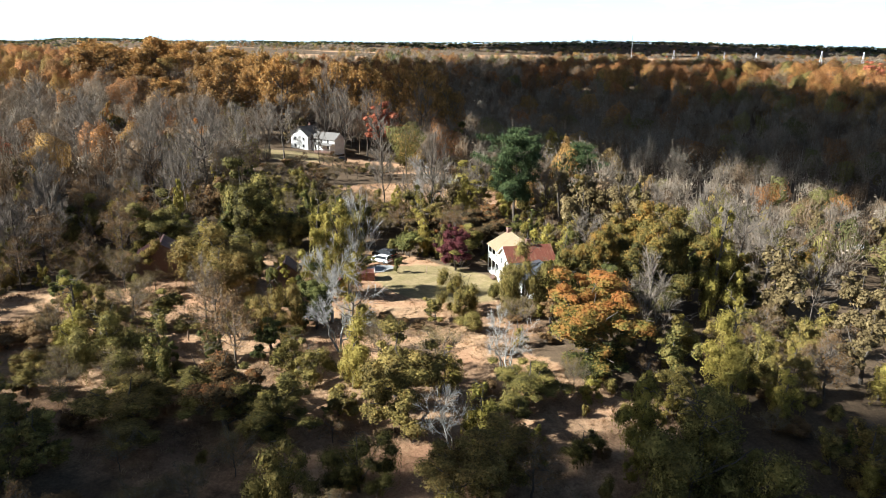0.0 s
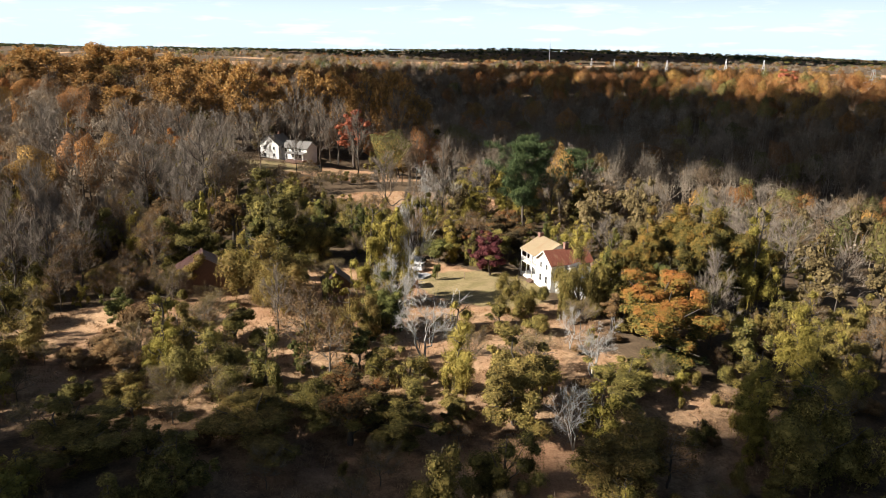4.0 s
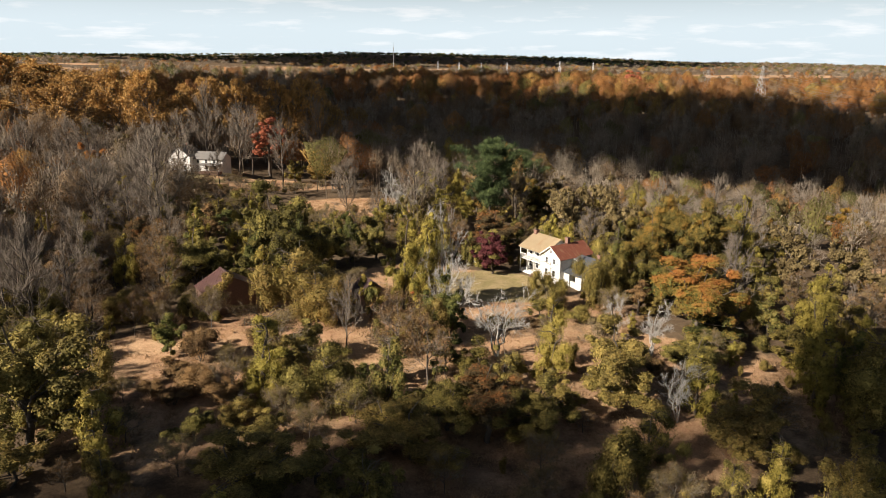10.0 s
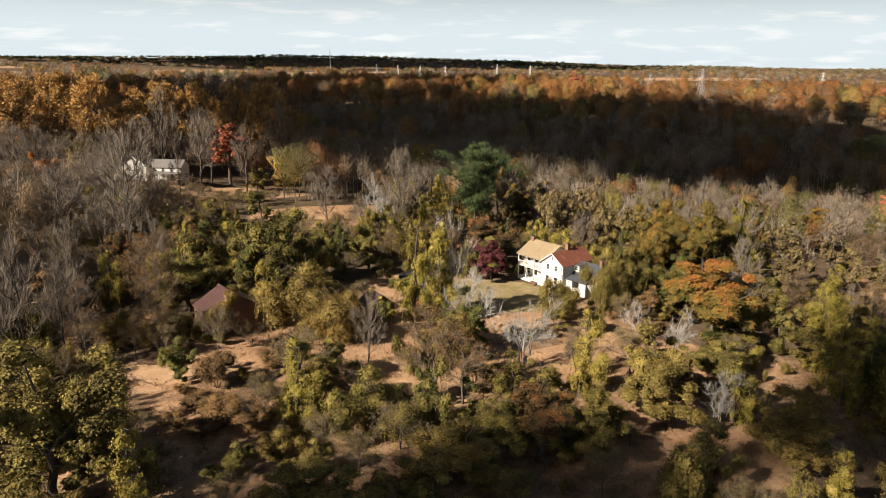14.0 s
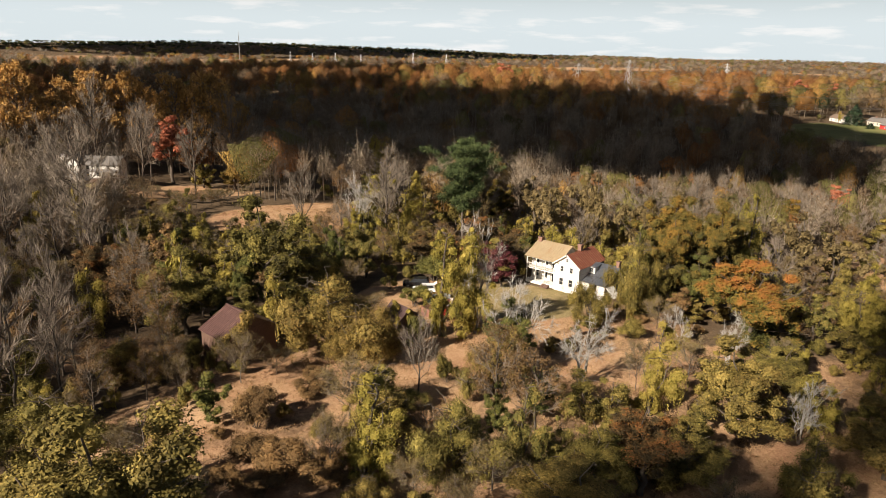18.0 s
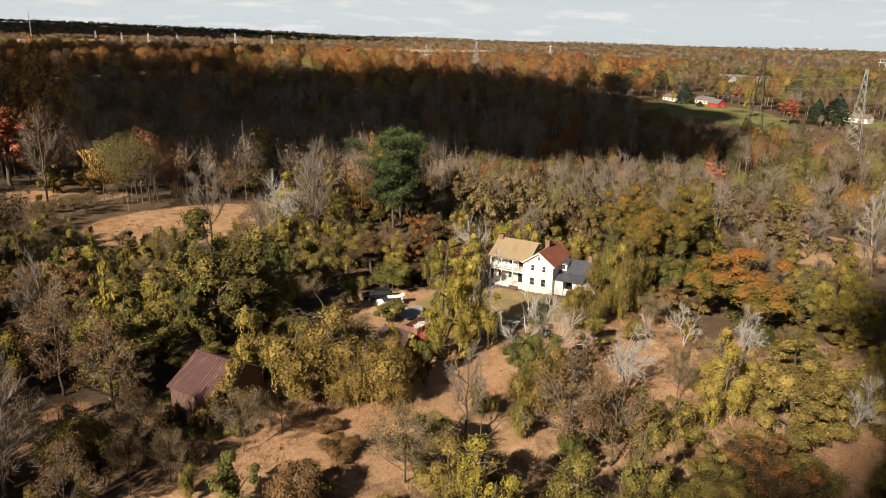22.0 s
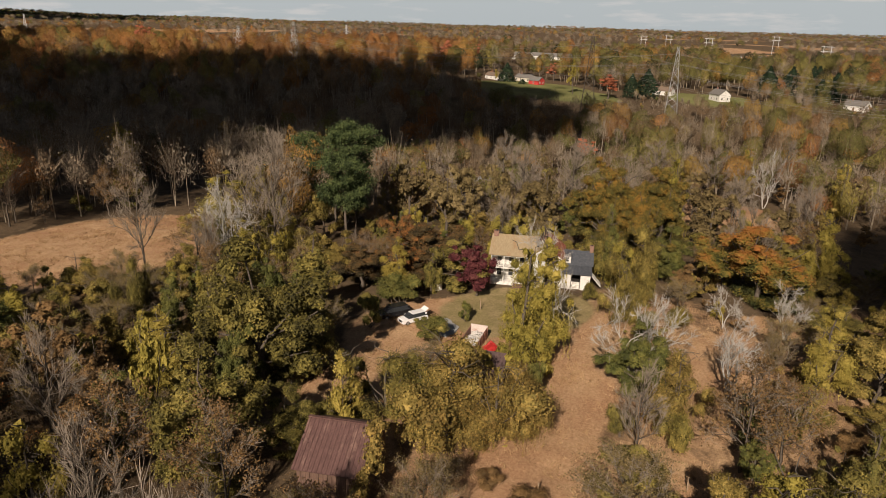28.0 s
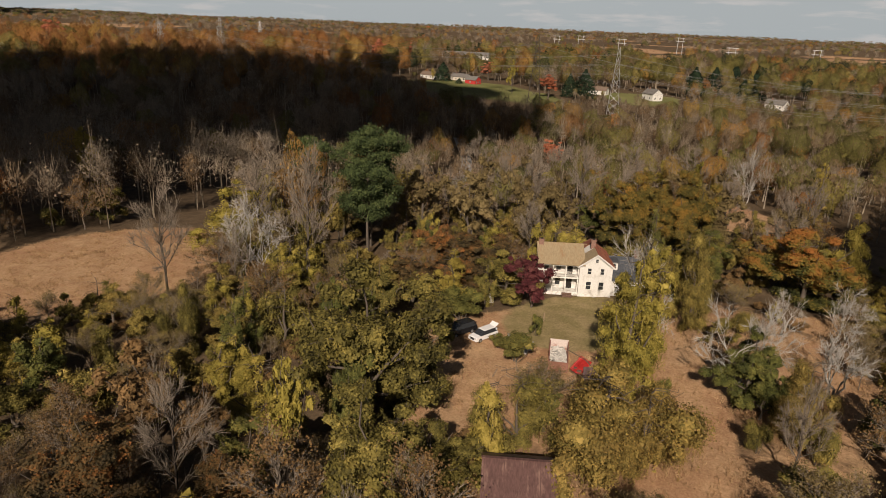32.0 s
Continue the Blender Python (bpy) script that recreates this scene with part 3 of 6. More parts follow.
def vine_column(rng, h, w, leaf=0.2, dens=215, spires=3):
    """A trunk and its limbs smothered in climbing vine that hangs in curtains from several spires."""
    blobs, paths = [], []
    lean = rng.normal(size=2) * 0.03 * h
    paths.append(bend(rng, (0, 0, -0.6), (lean[0], lean[1], h * 0.9), 0.026 * h, 0.006 * h, 6, 0.015))
    for k in range(spires):
        a = k * 2.4 + rng.uniform(-0.5, 0.5)
        o = w * 0.1 if k == 0 else w * rng.uniform(0.28, 0.48)
        top = h if k == 0 else h * rng.uniform(0.42, 0.88)
        px, py = math.cos(a) * o, math.sin(a) * o
        if k:
            paths.append(bend(rng, (lean[0] * 0.3, lean[1] * 0.3, top * 0.3), (px, py, top * 0.95), 0.012 * h, 0.003 * h, 5, 0.03))
        z = h * (0.04 if k == 0 else rng.uniform(0.05, 0.3))
        while z < top * 0.97:
            f = z / top
            r = w * rng.uniform(0.08, 0.22) * (0.7 + 0.5 * min(f / 0.5, 1)) * (1.0 if f < 0.8 else 1.0 - 2.6 * (f - 0.8))
            blobs.append((px + lean[0] * f + rng.normal() * w * 0.11, py + lean[1] * f + rng.normal() * w * 0.11, z, max(r, 0.28)))
            z += r * rng.uniform(0.7, 1.9)
    v1, f1 = crown_of_blobs(rng, blobs, dens, leaf, 0.4, 0.9, 0.2)
    starts, outs = [], []
    for x, y, zz, r in blobs:
        for k in range(max(2, int(8 * r))):
            a = rng.uniform(0, 6.28)
            L = rng.uniform(0.6, 3.4)
            n = int(L / 0.13)
            rr = r * rng.uniform(0.75, 1.2)
            for i in range(n):
                starts.append((x + math.cos(a) * rr + rng.normal() * 0.07, y + math.sin(a) * rr + rng.normal() * 0.07, max(zz - i * 0.13, 0.1)))
                outs.append((math.cos(a), math.sin(a), 0))
    v2, f2 = leaf_quads(rng, np.array(starts), np.array(outs, float), leaf * 0.9, 1.5, 0.1, 0.6)
    for k in range(9):
        f = rng.uniform(0.5, 0.98)
        p = np.array([lean[0] * f, lean[1] * f, h * f])
        a = rng.uniform(0, 6.28)
        paths.append(bend(rng, p, p + np.array([math.cos(a) * w * 0.4, math.sin(a) * w * 0.4, h * rng.uniform(0.03, 0.14)]), 0.006 * h, 0.0015 * h, 4, 0.1))
    return tubes(paths), (np.concatenate([v1, v2]), np.concatenate([f1, f2 + len(v1)]))


def bare_tree(rng, h, w, twig_n=14, width=0.03, leaf=0.0, leaf_n=0, depth=3):
    """A leafless tree: limbs as tubes, a haze of fine twigs; a few leaves if asked."""
    paths, tips = [], []
    paths.append(bend(rng, (0, 0, -0.6), (rng.normal() * 0.2, rng.normal() * 0.2, h * 0.72), 0.018 * h, 0.007 * h, 6, 0.012))
    n = 11
    for k in range(n):
        f = 0.22 + 0.5 * k / n
        a = k * 2.4 + rng.uniform(-0.4, 0.4)
        d = unit(np.array([math.cos(a), math.sin(a), rng.uniform(0.5, 1.3)]))
        L = w * 0.42 * (1.15 - 0.5 * f)
        limbs(rng, np.array([0, 0, h * f]), d, L, 0.006 * h, depth - 1, 0.42, paths, tips, 0.3, (2, 4))
    limbs(rng, np.array([0, 0, h * 0.7]), np.array([0, 0, 1.0]), h * 0.2, 0.006 * h, depth - 1, 0.5, paths, tips, 0.3, (3, 5))
    A, B = [], []
    for s, e, d, L in tips:
        for k in range(twig_n):
            p = s + (e - s) * rng.uniform(0.3, 1.0)
            q = unit(d + rng.normal(size=3) * 0.55 + np.array([0, 0, 0.35]))
            A.append(p)
            B.append(p + q * L * rng.uniform(0.45, 1.1))
    v, f = slivers(rng, np.array(A), np.array(B), width)
    if leaf_n:
        pick = rng.integers(0, len(B), leaf_n)
        c = np.array(B)[pick] + rng.normal(size=(leaf_n, 3)) * 0.25
        return tubes(paths, 3), (v, f), leaf_quads(rng, c, unit(rng.normal(size=(leaf_n, 3))), leaf)
    return tubes(paths, 3), (v, f)


def snag(rng, h, w):
    """A dead tree with crooked bleached limbs."""
    paths, tips = [], []
    for k in range(rng.integers(2, 4)):
        a = rng.uniform(0, 6.28)
        d = unit(np.array([math.cos(a) * 0.35, math.sin(a) * 0.35, 1.0]))
        limbs(rng, np.array([0, 0, -0.3]), d, h * rng.uniform(0.36, 0.5), 0.016 * h, 4, 0.5, paths, tips, 0.16, (2, 4), 0.09)
    paths = [[(np.array([p[0] * w / h * 1.2, p[1] * w / h * 1.2, min(p[2], h)]), max(r, 0.014)) for p, r in q] for q in paths]
    A, B = [], []
    for s, e, d, L in tips:
        for k in range(7):
            p = s + (e - s) * rng.uniform(0.3, 1.0)
            B.append(p + unit(d + rng.normal(size=3) * 0.6) * L * rng.uniform(0.5, 1.2))
            A.append(p)
    sc = np.array([w / h * 1.2, w / h * 1.2, 1])
    v, f = slivers(rng, np.array(A) * sc, np.array(B) * sc, 0.02)
    return tubes(paths, 5), (v, f)


def white_pine(rng, h, w):
    """Flat tiers of upswept boughs, longest in the middle, with the trunk showing between them."""
    paths = [bend(rng, (0, 0, -0.6), (0.3, 0.2, h), 0.018 * h, 0.003 * h, 7, 0.008)]
    C, O = [], []
    z = h * 0.3
    while z < h * 0.98:
        f = (z / h - 0.3) / 0.7
        reach = w * 0.5 * (1.08 - 0.25 * abs(f - 0.35) / 0.35 if f < 0.35 else 1.08 - 0.95 * ((f - 0.35) / 0.65) ** 2.2)
        reach *= 1.0 + 0.1 * math.sin(z * 1.9)
        a0 = rng.uniform(0, 6.28)
        m_b = int(rng.integers(4, 7))
        for k in range(m_b):
            a = a0 + 6.28 * k / m_b + rng.uniform(-0.35, 0.35)
            L = max(reach * rng.uniform(0.35, 1.2) * (0.86 + 0.22 * math.sin(2 * a + z * 0.5)), 0.8)
            e = np.array([math.cos(a) * L, math.sin(a) * L, z + L * rng.uniform(0.05, 0.6)])
            root = np.array([0, 0, z])
            paths.append(bend(rng, root, e, 0.004 * h, 0.0012 * h, 4, 0.03))
            sideways = np.array([-math.sin(a), math.cos(a), 0.0])
            for q in range(int(3 + L * 0.9)):
                g = rng.uniform(0.38, 1.02)
                c0 = root + (e - root) * g + sideways * rng.normal() * 0.22 * L * (1.2 - 0.5 * g) + np.array([0, 0, 0.15 + rng.normal() * 0.12])
                n = 96
                C.append(c0 + rng.normal(size=(n, 3)) * np.array([0.62, 0.62, 0.4]))
                O.append(unit(rng.normal(size=(n, 3)) + np.array([math.cos(a) * 0.5, math.sin(a) * 0.5, 0.5])))
        z += h * rng.uniform(0.03, 0.06)
    v, f = leaf_quads(rng, np.concatenate(C), np.concatenate(O), 0.21, 2.4, 0.4)
    return tubes(paths), (v, f)


def cedar(rng, h, w, dens=1.0):
    n = int(1500 * dens)
    f = rng.random((n, 1)) ** 0.8
    a = rng.uniform(0, 6.28, (n, 1))
    r = (w / 2) * (1 - f ** 1.6) * (0.75 + 0.35 * rng.random((n, 1))) * (1 + 0.15 * np.sin(a * 5 + f * 17))
    c = np.concatenate([np.cos(a) * r, np.sin(a) * r, f * h * 0.97 + 0.1], 1)
    o = np.concatenate([np.cos(a), np.sin(a), np.full_like(a, 0.5)], 1)
    v, q = leaf_quads(rng, c, unit(o), 0.42, 1.6, 0.3)
    return tubes([bend(rng, (0, 0, -0.4), (0, 0, h * 0.9), 0.02 * h, 0.005 * h)]), (v, q)


def shrub_form(rng, h, w, leaf=0.13, dens=420):
    blobs = []
    for k in range(14):
        a, f = rng.uniform(0, 6.28), rng.uniform(0.0, 0.38)
        r = min(w * rng.uniform(0.12, 0.22), h * 0.45)
        blobs.append((math.cos(a) * w * f, math.sin(a) * w * f, rng.uniform(0.3 * h, h - r * 0.85) if h > 2 * r else h * 0.5, r))
    v, f = crown_of_blobs(rng, blobs, dens, leaf, 0.1, 0.6)
    paths = [bend(rng, (rng.normal() * 0.1, rng.normal() * 0.1, -0.3), b[:3], 0.06, 0.02, 3, 0.06) for b in blobs[:6]]
    return tubes(paths, 4), (v, f)


# what each kind of plant is: builder, foliage, bark, height and width of the pattern, label, name
KINDS = {
    "vine_y": (lambda r, h, w: vine_column(r, h, w, 0.15, 360, 4), "yellow", 14, 5.5, "tree smothered in yellow-green hanging autumn vines", "vine_covered_tree"),
    "vine_o": (lambda r, h, w: vine_column(r, h, w, 0.15, 330, 6), "olive", 11, 8.5, "broad tree draped in dull olive-green vines", "vine_covered_tree"),
    "vine_g": (lambda r, h, w: vine_column(r, h, w, 0.15, 340), "green", 10, 4.0, "narrow snag wrapped in bright green vine leaves", "vine_covered_tree"),
    "olive": (lambda r, h, w: broadleaf(r, h, w, 0.15, 430, 0.0, 50), "olive", 11, 10, "bushy tree with dense dull olive leaves", "bushy_tree"),
    "green": (lambda r, h, w: broadleaf(r, h, w, 0.16, 410, 0.0, 44), "green", 11, 9, "leafy tree with dark green autumn foliage", "bushy_tree"),
    "oak": (lambda r, h, w: broadleaf(r, h, w, 0.19, 320, 0.05, 60), "oak", 16, 14, "large spreading tree turning from green to gold", "oak_tree"),
    "olive_s": (lambda r, h, w: broadleaf(r, h, w, 0.14, 430, 0.0, 30), "olive", 6, 6, "low bushy tree with dull olive leaves", "bushy_tree"),
    "green_s": (lambda r, h, w: broadleaf(r, h, w, 0.14, 430, 0.0, 28), "green", 6, 5.5, "small tree with dark green leaves", "bushy_tree"),
    "vine_s": (lambda r, h, w: vine_column(r, h, w, 0.14, 380, 4), "olive", 7, 5, "small tree draped in dull olive vines", "vine_covered_tree"),
    "vine_ys": (lambda r, h, w: vine_column(r, h, w, 0.14, 380, 3), "yellow", 7, 4, "small tree draped in yellow-green vines", "vine_covered_tree"),
    "orange": (lambda r, h, w: broadleaf(r, h, w, 0.19, 320, 0.02, 60), "orange", 13, 13, "rounded maple with orange and green leaves", "maple_tree"),
    "bronze": (lambda r, h, w: broadleaf(r, h, w, 0.16, 390, 0.0, 46), "bronze", 12, 10, "dense tree with bronze-brown and rusty leaves", "bronze_tree"),
    "gold": (lambda r, h, w: broadleaf(r, h, w, 0.24, 180, 0.12, 26), "yellow", 8, 5.5, "small tree with clear yellow leaves", "yellow_tree"),
    "red": (lambda r, h, w: broadleaf(r, h, w, 0.42, 110, 0.28, 40), "red", 20, 12, "tall maple with coral red leaves", "maple_tree"),
    "maroon": (lambda r, h, w: broadleaf(r, h, w, 0.2, 200, 0.1, 40), "maroon", 8.5, 8.5, "spreading maple with dark purple-red leaves", "maple_tree"),
    "russet": (lambda r, h, w: broadleaf(r, h, w, 0.32, 75, 0.15, 32), "russet", 15, 10, "woodland tree with thin russet brown leaves", "russet_tree"),
    "tan": (lambda r, h, w: broadleaf(r, h, w, 0.28, 85, 0.1, 34), "tan", 11, 8, "pale tan half-bare woodland tree", "pale_tree"),
    "pine": (white_pine, "pine", 25, 17, "tall white pine with layered blue-green boughs", "pine_tree"),
    "cedar": (cedar, "cedar", 10, 6, "dark green conical cedar", "cedar_tree"),
    "shrub": (shrub_form, "green", 3.5, 4, "rounded dark green shrub", "shrub"),
    "shrub_y": (shrub_form, "olive", 4, 6, "sprawling yellow-green thicket shrub", "shrub"),
    "shrub_o": (shrub_form, "russet", 4, 5, "rusty orange-brown shrub in dry grass", "shrub"),
    "snag": (snag, None, 10, 8, "dead tree with bare bleached grey limbs", "dead_tree"),
    "bare": (lambda r, h, w: bare_tree(r, h, w), None, 15, 8.5, "leafless grey tree with fine twigs", "bare_tree"),
    "twiggy": (lambda r, h, w: bare_tree(r, h, w, 14, 0.02, 0.14, 4600), "tan", 9, 8, "half-bare tree with pale twigs and few leaves", "bare_tree"),
    "thin": (lambda r, h, w: bare_tree(r, h, w, 12, 0.026, 0.18, 3800), "russet", 15, 8, "thinning tree with brown leaves on bare twigs", "thinning_tree"),
    "tall": (lambda r, h, w: bare_tree(r, h, w, 20, 0.06, 0.42, 12500), "amber", 24, 15, "tall half-bare tree with tan and orange leaves on top", "woodland_tree"),
    "amber": (lambda r, h, w: bare_tree(r, h, w, 22, 0.06, 0.44, 21000), "amber", 24, 15, "tall broad tree with amber and orange-brown leaves", "woodland_tree"),
}
LEAF["amber"] = leafy("amber_leaves", [(0.0, (0.13, 0.08, 0.036)), (0.4, (0.29, 0.17, 0.062)), (0.75, (0.43, 0.25, 0.08)), (1.0, (0.56, 0.34, 0.115))], top=0.4)
LEAF["oak"] = leafy("green_to_gold_leaves", [(0.0, (0.045, 0.045, 0.016)), (0.4, (0.105, 0.09, 0.026)), (0.7, (0.2, 0.14, 0.034)), (1.0, (0.31, 0.165, 0.038))], top=0.5)
VARIANTS = {"olive_s": 4, "green_s": 2, "vine_s": 5, "vine_ys": 3, "vine_y": 4, "vine_o": 4, "olive": 3, "oak": 2, "bare": 4, "twiggy": 2, "thin": 3, "snag": 4, "russet": 3, "tan": 2, "orange": 2, "shrub": 2, "shrub_y": 2, "green": 2, "tall": 3, "amber": 3}
patterns = {}
stands = []
plant_count = {}


def with_inner(trunk, extra=()):
    """Trunk and limbs together with the bare twigs of the crown, in triangles."""
    q = trunk[1]
    v, f = [trunk[0]], [np.concatenate([q[:, :3], q[:, [0, 2, 3]]])]
    n = len(trunk[0])
    for a, b in extra:
        v.append(a)
        f.append(b + n)
        n += len(a)
    return np.concatenate(v), np.concatenate(f)


def plant(kind, x, y, h, w, turn=None, group=""):
    """Stands a plant of a kind on the ground, h high and w wide."""
    build, foliage, h0, w0, label, name = KINDS[kind]
    k = plant_count.get(kind, 0)
    plant_count[kind] = k + 1
    variant = k % VARIANTS.get(kind, 1)
    turn = (k * 137.5) % 360 if turn is None else turn
    stands.append((x, y, w))
    m = Matrix.LocRotScale((x, y, z_at(x, y)), Euler((0, 0, radians(turn))), (w / w0, w / w0, h / h0))
    key = (kind, variant)
    if key in patterns:
        ob = copy_thing(patterns[key], m)
        if group:
            ob["group"] = group
        return ob
    rng = np.random.default_rng(sum(map(ord, kind)) * 7 + variant)
    made = build(rng, h0, w0)
    root = thing(name, label, "shrub" if name == "shrub" else "tree", None, group)
    wood = DEADWOOD if kind == "snag" else BARK
    trunk = with_inner(made[0], [made[2]] if len(made) > 2 and kind not in ("twiggy", "thin", "tall", "amber") else [])
    raw_mesh("stem" if name == "shrub" else "trunk", *trunk, wood, root, smooth=True)
    if kind in ("snag", "bare", "twiggy", "thin", "tall", "amber"):
        raw_mesh("branchwork", *made[1], DEADWOOD if kind == "snag" else TWIG, root)
        if len(made) > 2:
            raw_mesh("foliage", *made[2], LEAF[foliage], root)
    else:
        raw_mesh("foliage" if name == "shrub" else "crown", *made[1], LEAF[foliage], root)
    root.matrix_basis = m
    patterns[key] = root
    return root


def grove(kind, rows, group=""):
    for x, y, h, w in rows:
        plant(kind, x, y, h, w, None, group)


# ======== the trees round the farm ========
grove("vine_y", [(-10.8, 81, 13, 5), (-20.7, 113.6, 17.2, 5.8), (-16.0, 112.6, 17.8, 6.2), (-47.8, 84.9, 11.5, 5.5), (36, 79, 15.5, 6), (8.5, 187, 12, 12),
                 (38, 250, 17, 7), (9, 176, 12.5, 10), (-40.4, 156, 8.4, 4.8), (43.8, 106, 16, 5.5), (22, 66.5, 9.8, 4.4), (-43.8, 148.9, 10.8, 5.4)], "vine-covered trees")
grove("vine_o", [(-38.4, 115.2, 12, 11.5), (-36.2, 110.8, 8.6, 7), (-37.3, 123.3, 8.2, 7), (-33.2, 109.4, 6.6, 6), (13.2, 105.5, 12, 5), (3, 106.2, 11, 6), (-74, 102.8, 10.6, 10), (-65.1, 119.9, 9.5, 9), (-40.8, 80.6, 8.6, 5.5), (-24, 95.1, 11.4, 7),
                 (-32.9, 136.6, 13, 8), (-32.2, 143.6, 13, 10.5), (-30.4, 167.4, 9.4, 3.2), (-73.9, 88.7, 11.8, 9), (-63.1, 119, 8, 8), (-50.9, 80.2, 6.2, 6.5), (26, 62, 12, 8), (-8, 62, 9, 7)], "vine-covered trees")
grove("vine_g", [(-34, 78, 10.6, 3.6), (-33, 121, 6, 4), (28.2, 67.5, 9.8, 4.2), (20.5, 112.5, 13, 4)], "vine-covered trees")
grove("olive", [(-54.2, 132, 13.2, 13.5), (-27.5, 73.8, 7.7, 10), (-17.8, 70.7, 8, 11), (-4.5, 74, 10.3, 10), (-29.9, 143, 14, 11), (-47, 128.5, 9, 8), (-39.2, 138.6, 16, 13.5), (10.5, 77, 10, 11), (-46, 88.2, 12, 8), (-72, 81, 14, 12.5), (-34, 69, 10, 14), (-52, 66, 9, 11), (4, 60, 8, 10)])
grove("green", [(-18.8, 100.2, 9.8, 8.2), (-42.2, 139, 12, 6.3), (-54.7, 143, 9.9, 9), (-17.2, 146, 11, 13), (-30.3, 86.6, 6.7, 4.4), (-22, 151, 10, 9), (26, 103, 11, 10)])
grove("oak", [(36, 107, 18, 14.5), (26.5, 109.5, 15.5, 12), (34.6, 117, 15.5, 14), (46, 112, 15, 12)])
grove("orange", [(20.5, 88.8, 12.6, 18)])
grove("bronze", [(-24, 70.5, 9.6, 12), (-62.8, 151.5, 15, 10), (-60.5, 142, 11, 8), (8.8, 140.5, 13, 12.5), (10.2, 148.2, 13, 8), (-4, 147, 10, 9), (1.5, 141.5, 9, 8)])
grove("gold", [(-53, 140, 15, 4.6), (-62, 190, 8, 5)])
grove("maroon", [(2.8, 129.8, 8.6, 8.6)])
grove("red", [(-23.5, 280, 23, 14)])
grove("pine", [(17.5, 164, 24.3, 14), (36, 186, 20.5, 14)])
grove("snag", [(-13.8, 90.2, 12.5, 9.5), (-16.5, 100.9, 16.6, 10.5), (-15.4, 112.2, 19.5, 7.5), (-4, 173, 16, 11), (1.4, 180.6, 12, 8.5), (8, 92.6, 5, 3.5), (1.4, 68.7, 5, 6), (109.5, 90.5, 10, 6), (8.7, 84.3, 7.8, 6)])
grove("twiggy", [(-52.5, 110.8, 6.2, 5), (-44.5, 96, 6.4, 7.5), (-51.2, 86.3, 9, 6.4), (-47.6, 111.4, 4.6, 4.5), (-8, 86, 9, 6), (0, 84, 8, 7)])
grove("thin", [(-29.6, 87.8, 11.5, 7), (-26.5, 84.5, 9.5, 6)])
grove("bare", [(-34.5, 97.1, 11, 5), (10, 182.6, 18.4, 10)])
grove("shrub", [(-16.5, 137.8, 4.8, 3.8), (-6.7, 138.1, 4.7, 7), (-8, 126.6, 2.2, 2.4), (-17.4, 127.6, 2.7, 3.0), (-27.7, 109.8, 4.2, 3.2), (0.5, 138.5, 2.0, 2.6), (14, 237, 3.5, 6), (-13.9, 130.6, 1.3, 1.8)])
grove("green_s", [(-58.6, 103.2, 6, 5.8), (-21.2, 98.6, 6.5, 6.5), (-18.5, 98.2, 7, 6)])
grove("vine_s", [(20, 112, 8.5, 5.5), (23.5, 116.5, 8, 5.5), (19.8, 106.5, 7.5, 5.5)])
grove("olive_s", [(-40.3, 95.4, 6, 9.5), (21.5, 121, 6.5, 6.5), (27, 113, 7, 6.5)])
grove("vine_ys", [(17.8, 110, 8.5, 4)])
grove("shrub_y", [(-28.8, 99.6, 3.9, 3.4), (-56.2, 121, 3.2, 4.2), (-54.8, 116.4, 3.2, 4.0), (-51.5, 113.8, 2.8, 3.6), (-56.5, 117.5, 2.6, 3.6), (-53.5, 115, 2.2, 3.2), (-29, 94.2, 5, 8), (-37.2, 95.1, 3.1, 8), (-24, 121, 2.5, 4), (9, 113, 4, 5), (-60, 108, 3, 5), (5, 99, 4, 8)])
grove("shrub_o", [(-55, 88.5, 3.4, 6), (-51.8, 86.8, 2.8, 5), (-57.8, 87, 2.4, 4), (-43.5, 108.5, 1.6, 2.6), (-57.5, 113.5, 2.2, 3.4), (-54.5, 99, 5.5, 5), (-46, 104, 2.5, 4), (-57, 93, 3, 5)])


grove("bare", [(-63, 258, 20, 10), (-56, 250, 22, 11), (-44, 252, 21, 10), (-36, 262, 23, 11), (-22, 256, 19, 9), (-8, 262, 20, 10), (-70, 268, 19, 9), (-30, 284, 22, 11), (3, 252, 15, 9), (-46, 283, 21, 10)], "tall trees by the white house")
grove("tall", [(-52, 302, 27, 15), (-43, 306, 29, 16), (-30, 303, 30, 18), (-17, 298, 29, 16), (-7, 292, 28, 15), (-66, 298, 24, 15), (2, 296, 25, 14), (-78, 318, 25, 16), (-92, 300, 22, 15)], "tall trees by the white house")
grove("amber", [(-145, 354, 23, 18), (-128, 370, 25, 20), (-112, 352, 24, 19), (-100, 374, 24, 19), (-88, 350, 21, 17), (-152, 388, 25, 20), (-118, 394, 25, 19), (-100, 332, 20, 16), (-136, 330, 20, 16), (-176, 372, 25, 19), (-162, 350, 22, 17), (-84, 330, 18, 15), (-120, 316, 18, 15)], "amber woodland trees")
grove("olive", [(-7, 264, 15, 10), (-16, 270, 12, 8), (6, 266, 16, 10)])
grove("tan", [(22, 258, 16, 9), (-60, 283, 14, 10), (30, 175, 12, 8), (36, 160, 13, 9), (44, 150, 12, 9), (30, 148, 12, 8), (36, 138, 13, 8), (44, 132, 12, 8)])


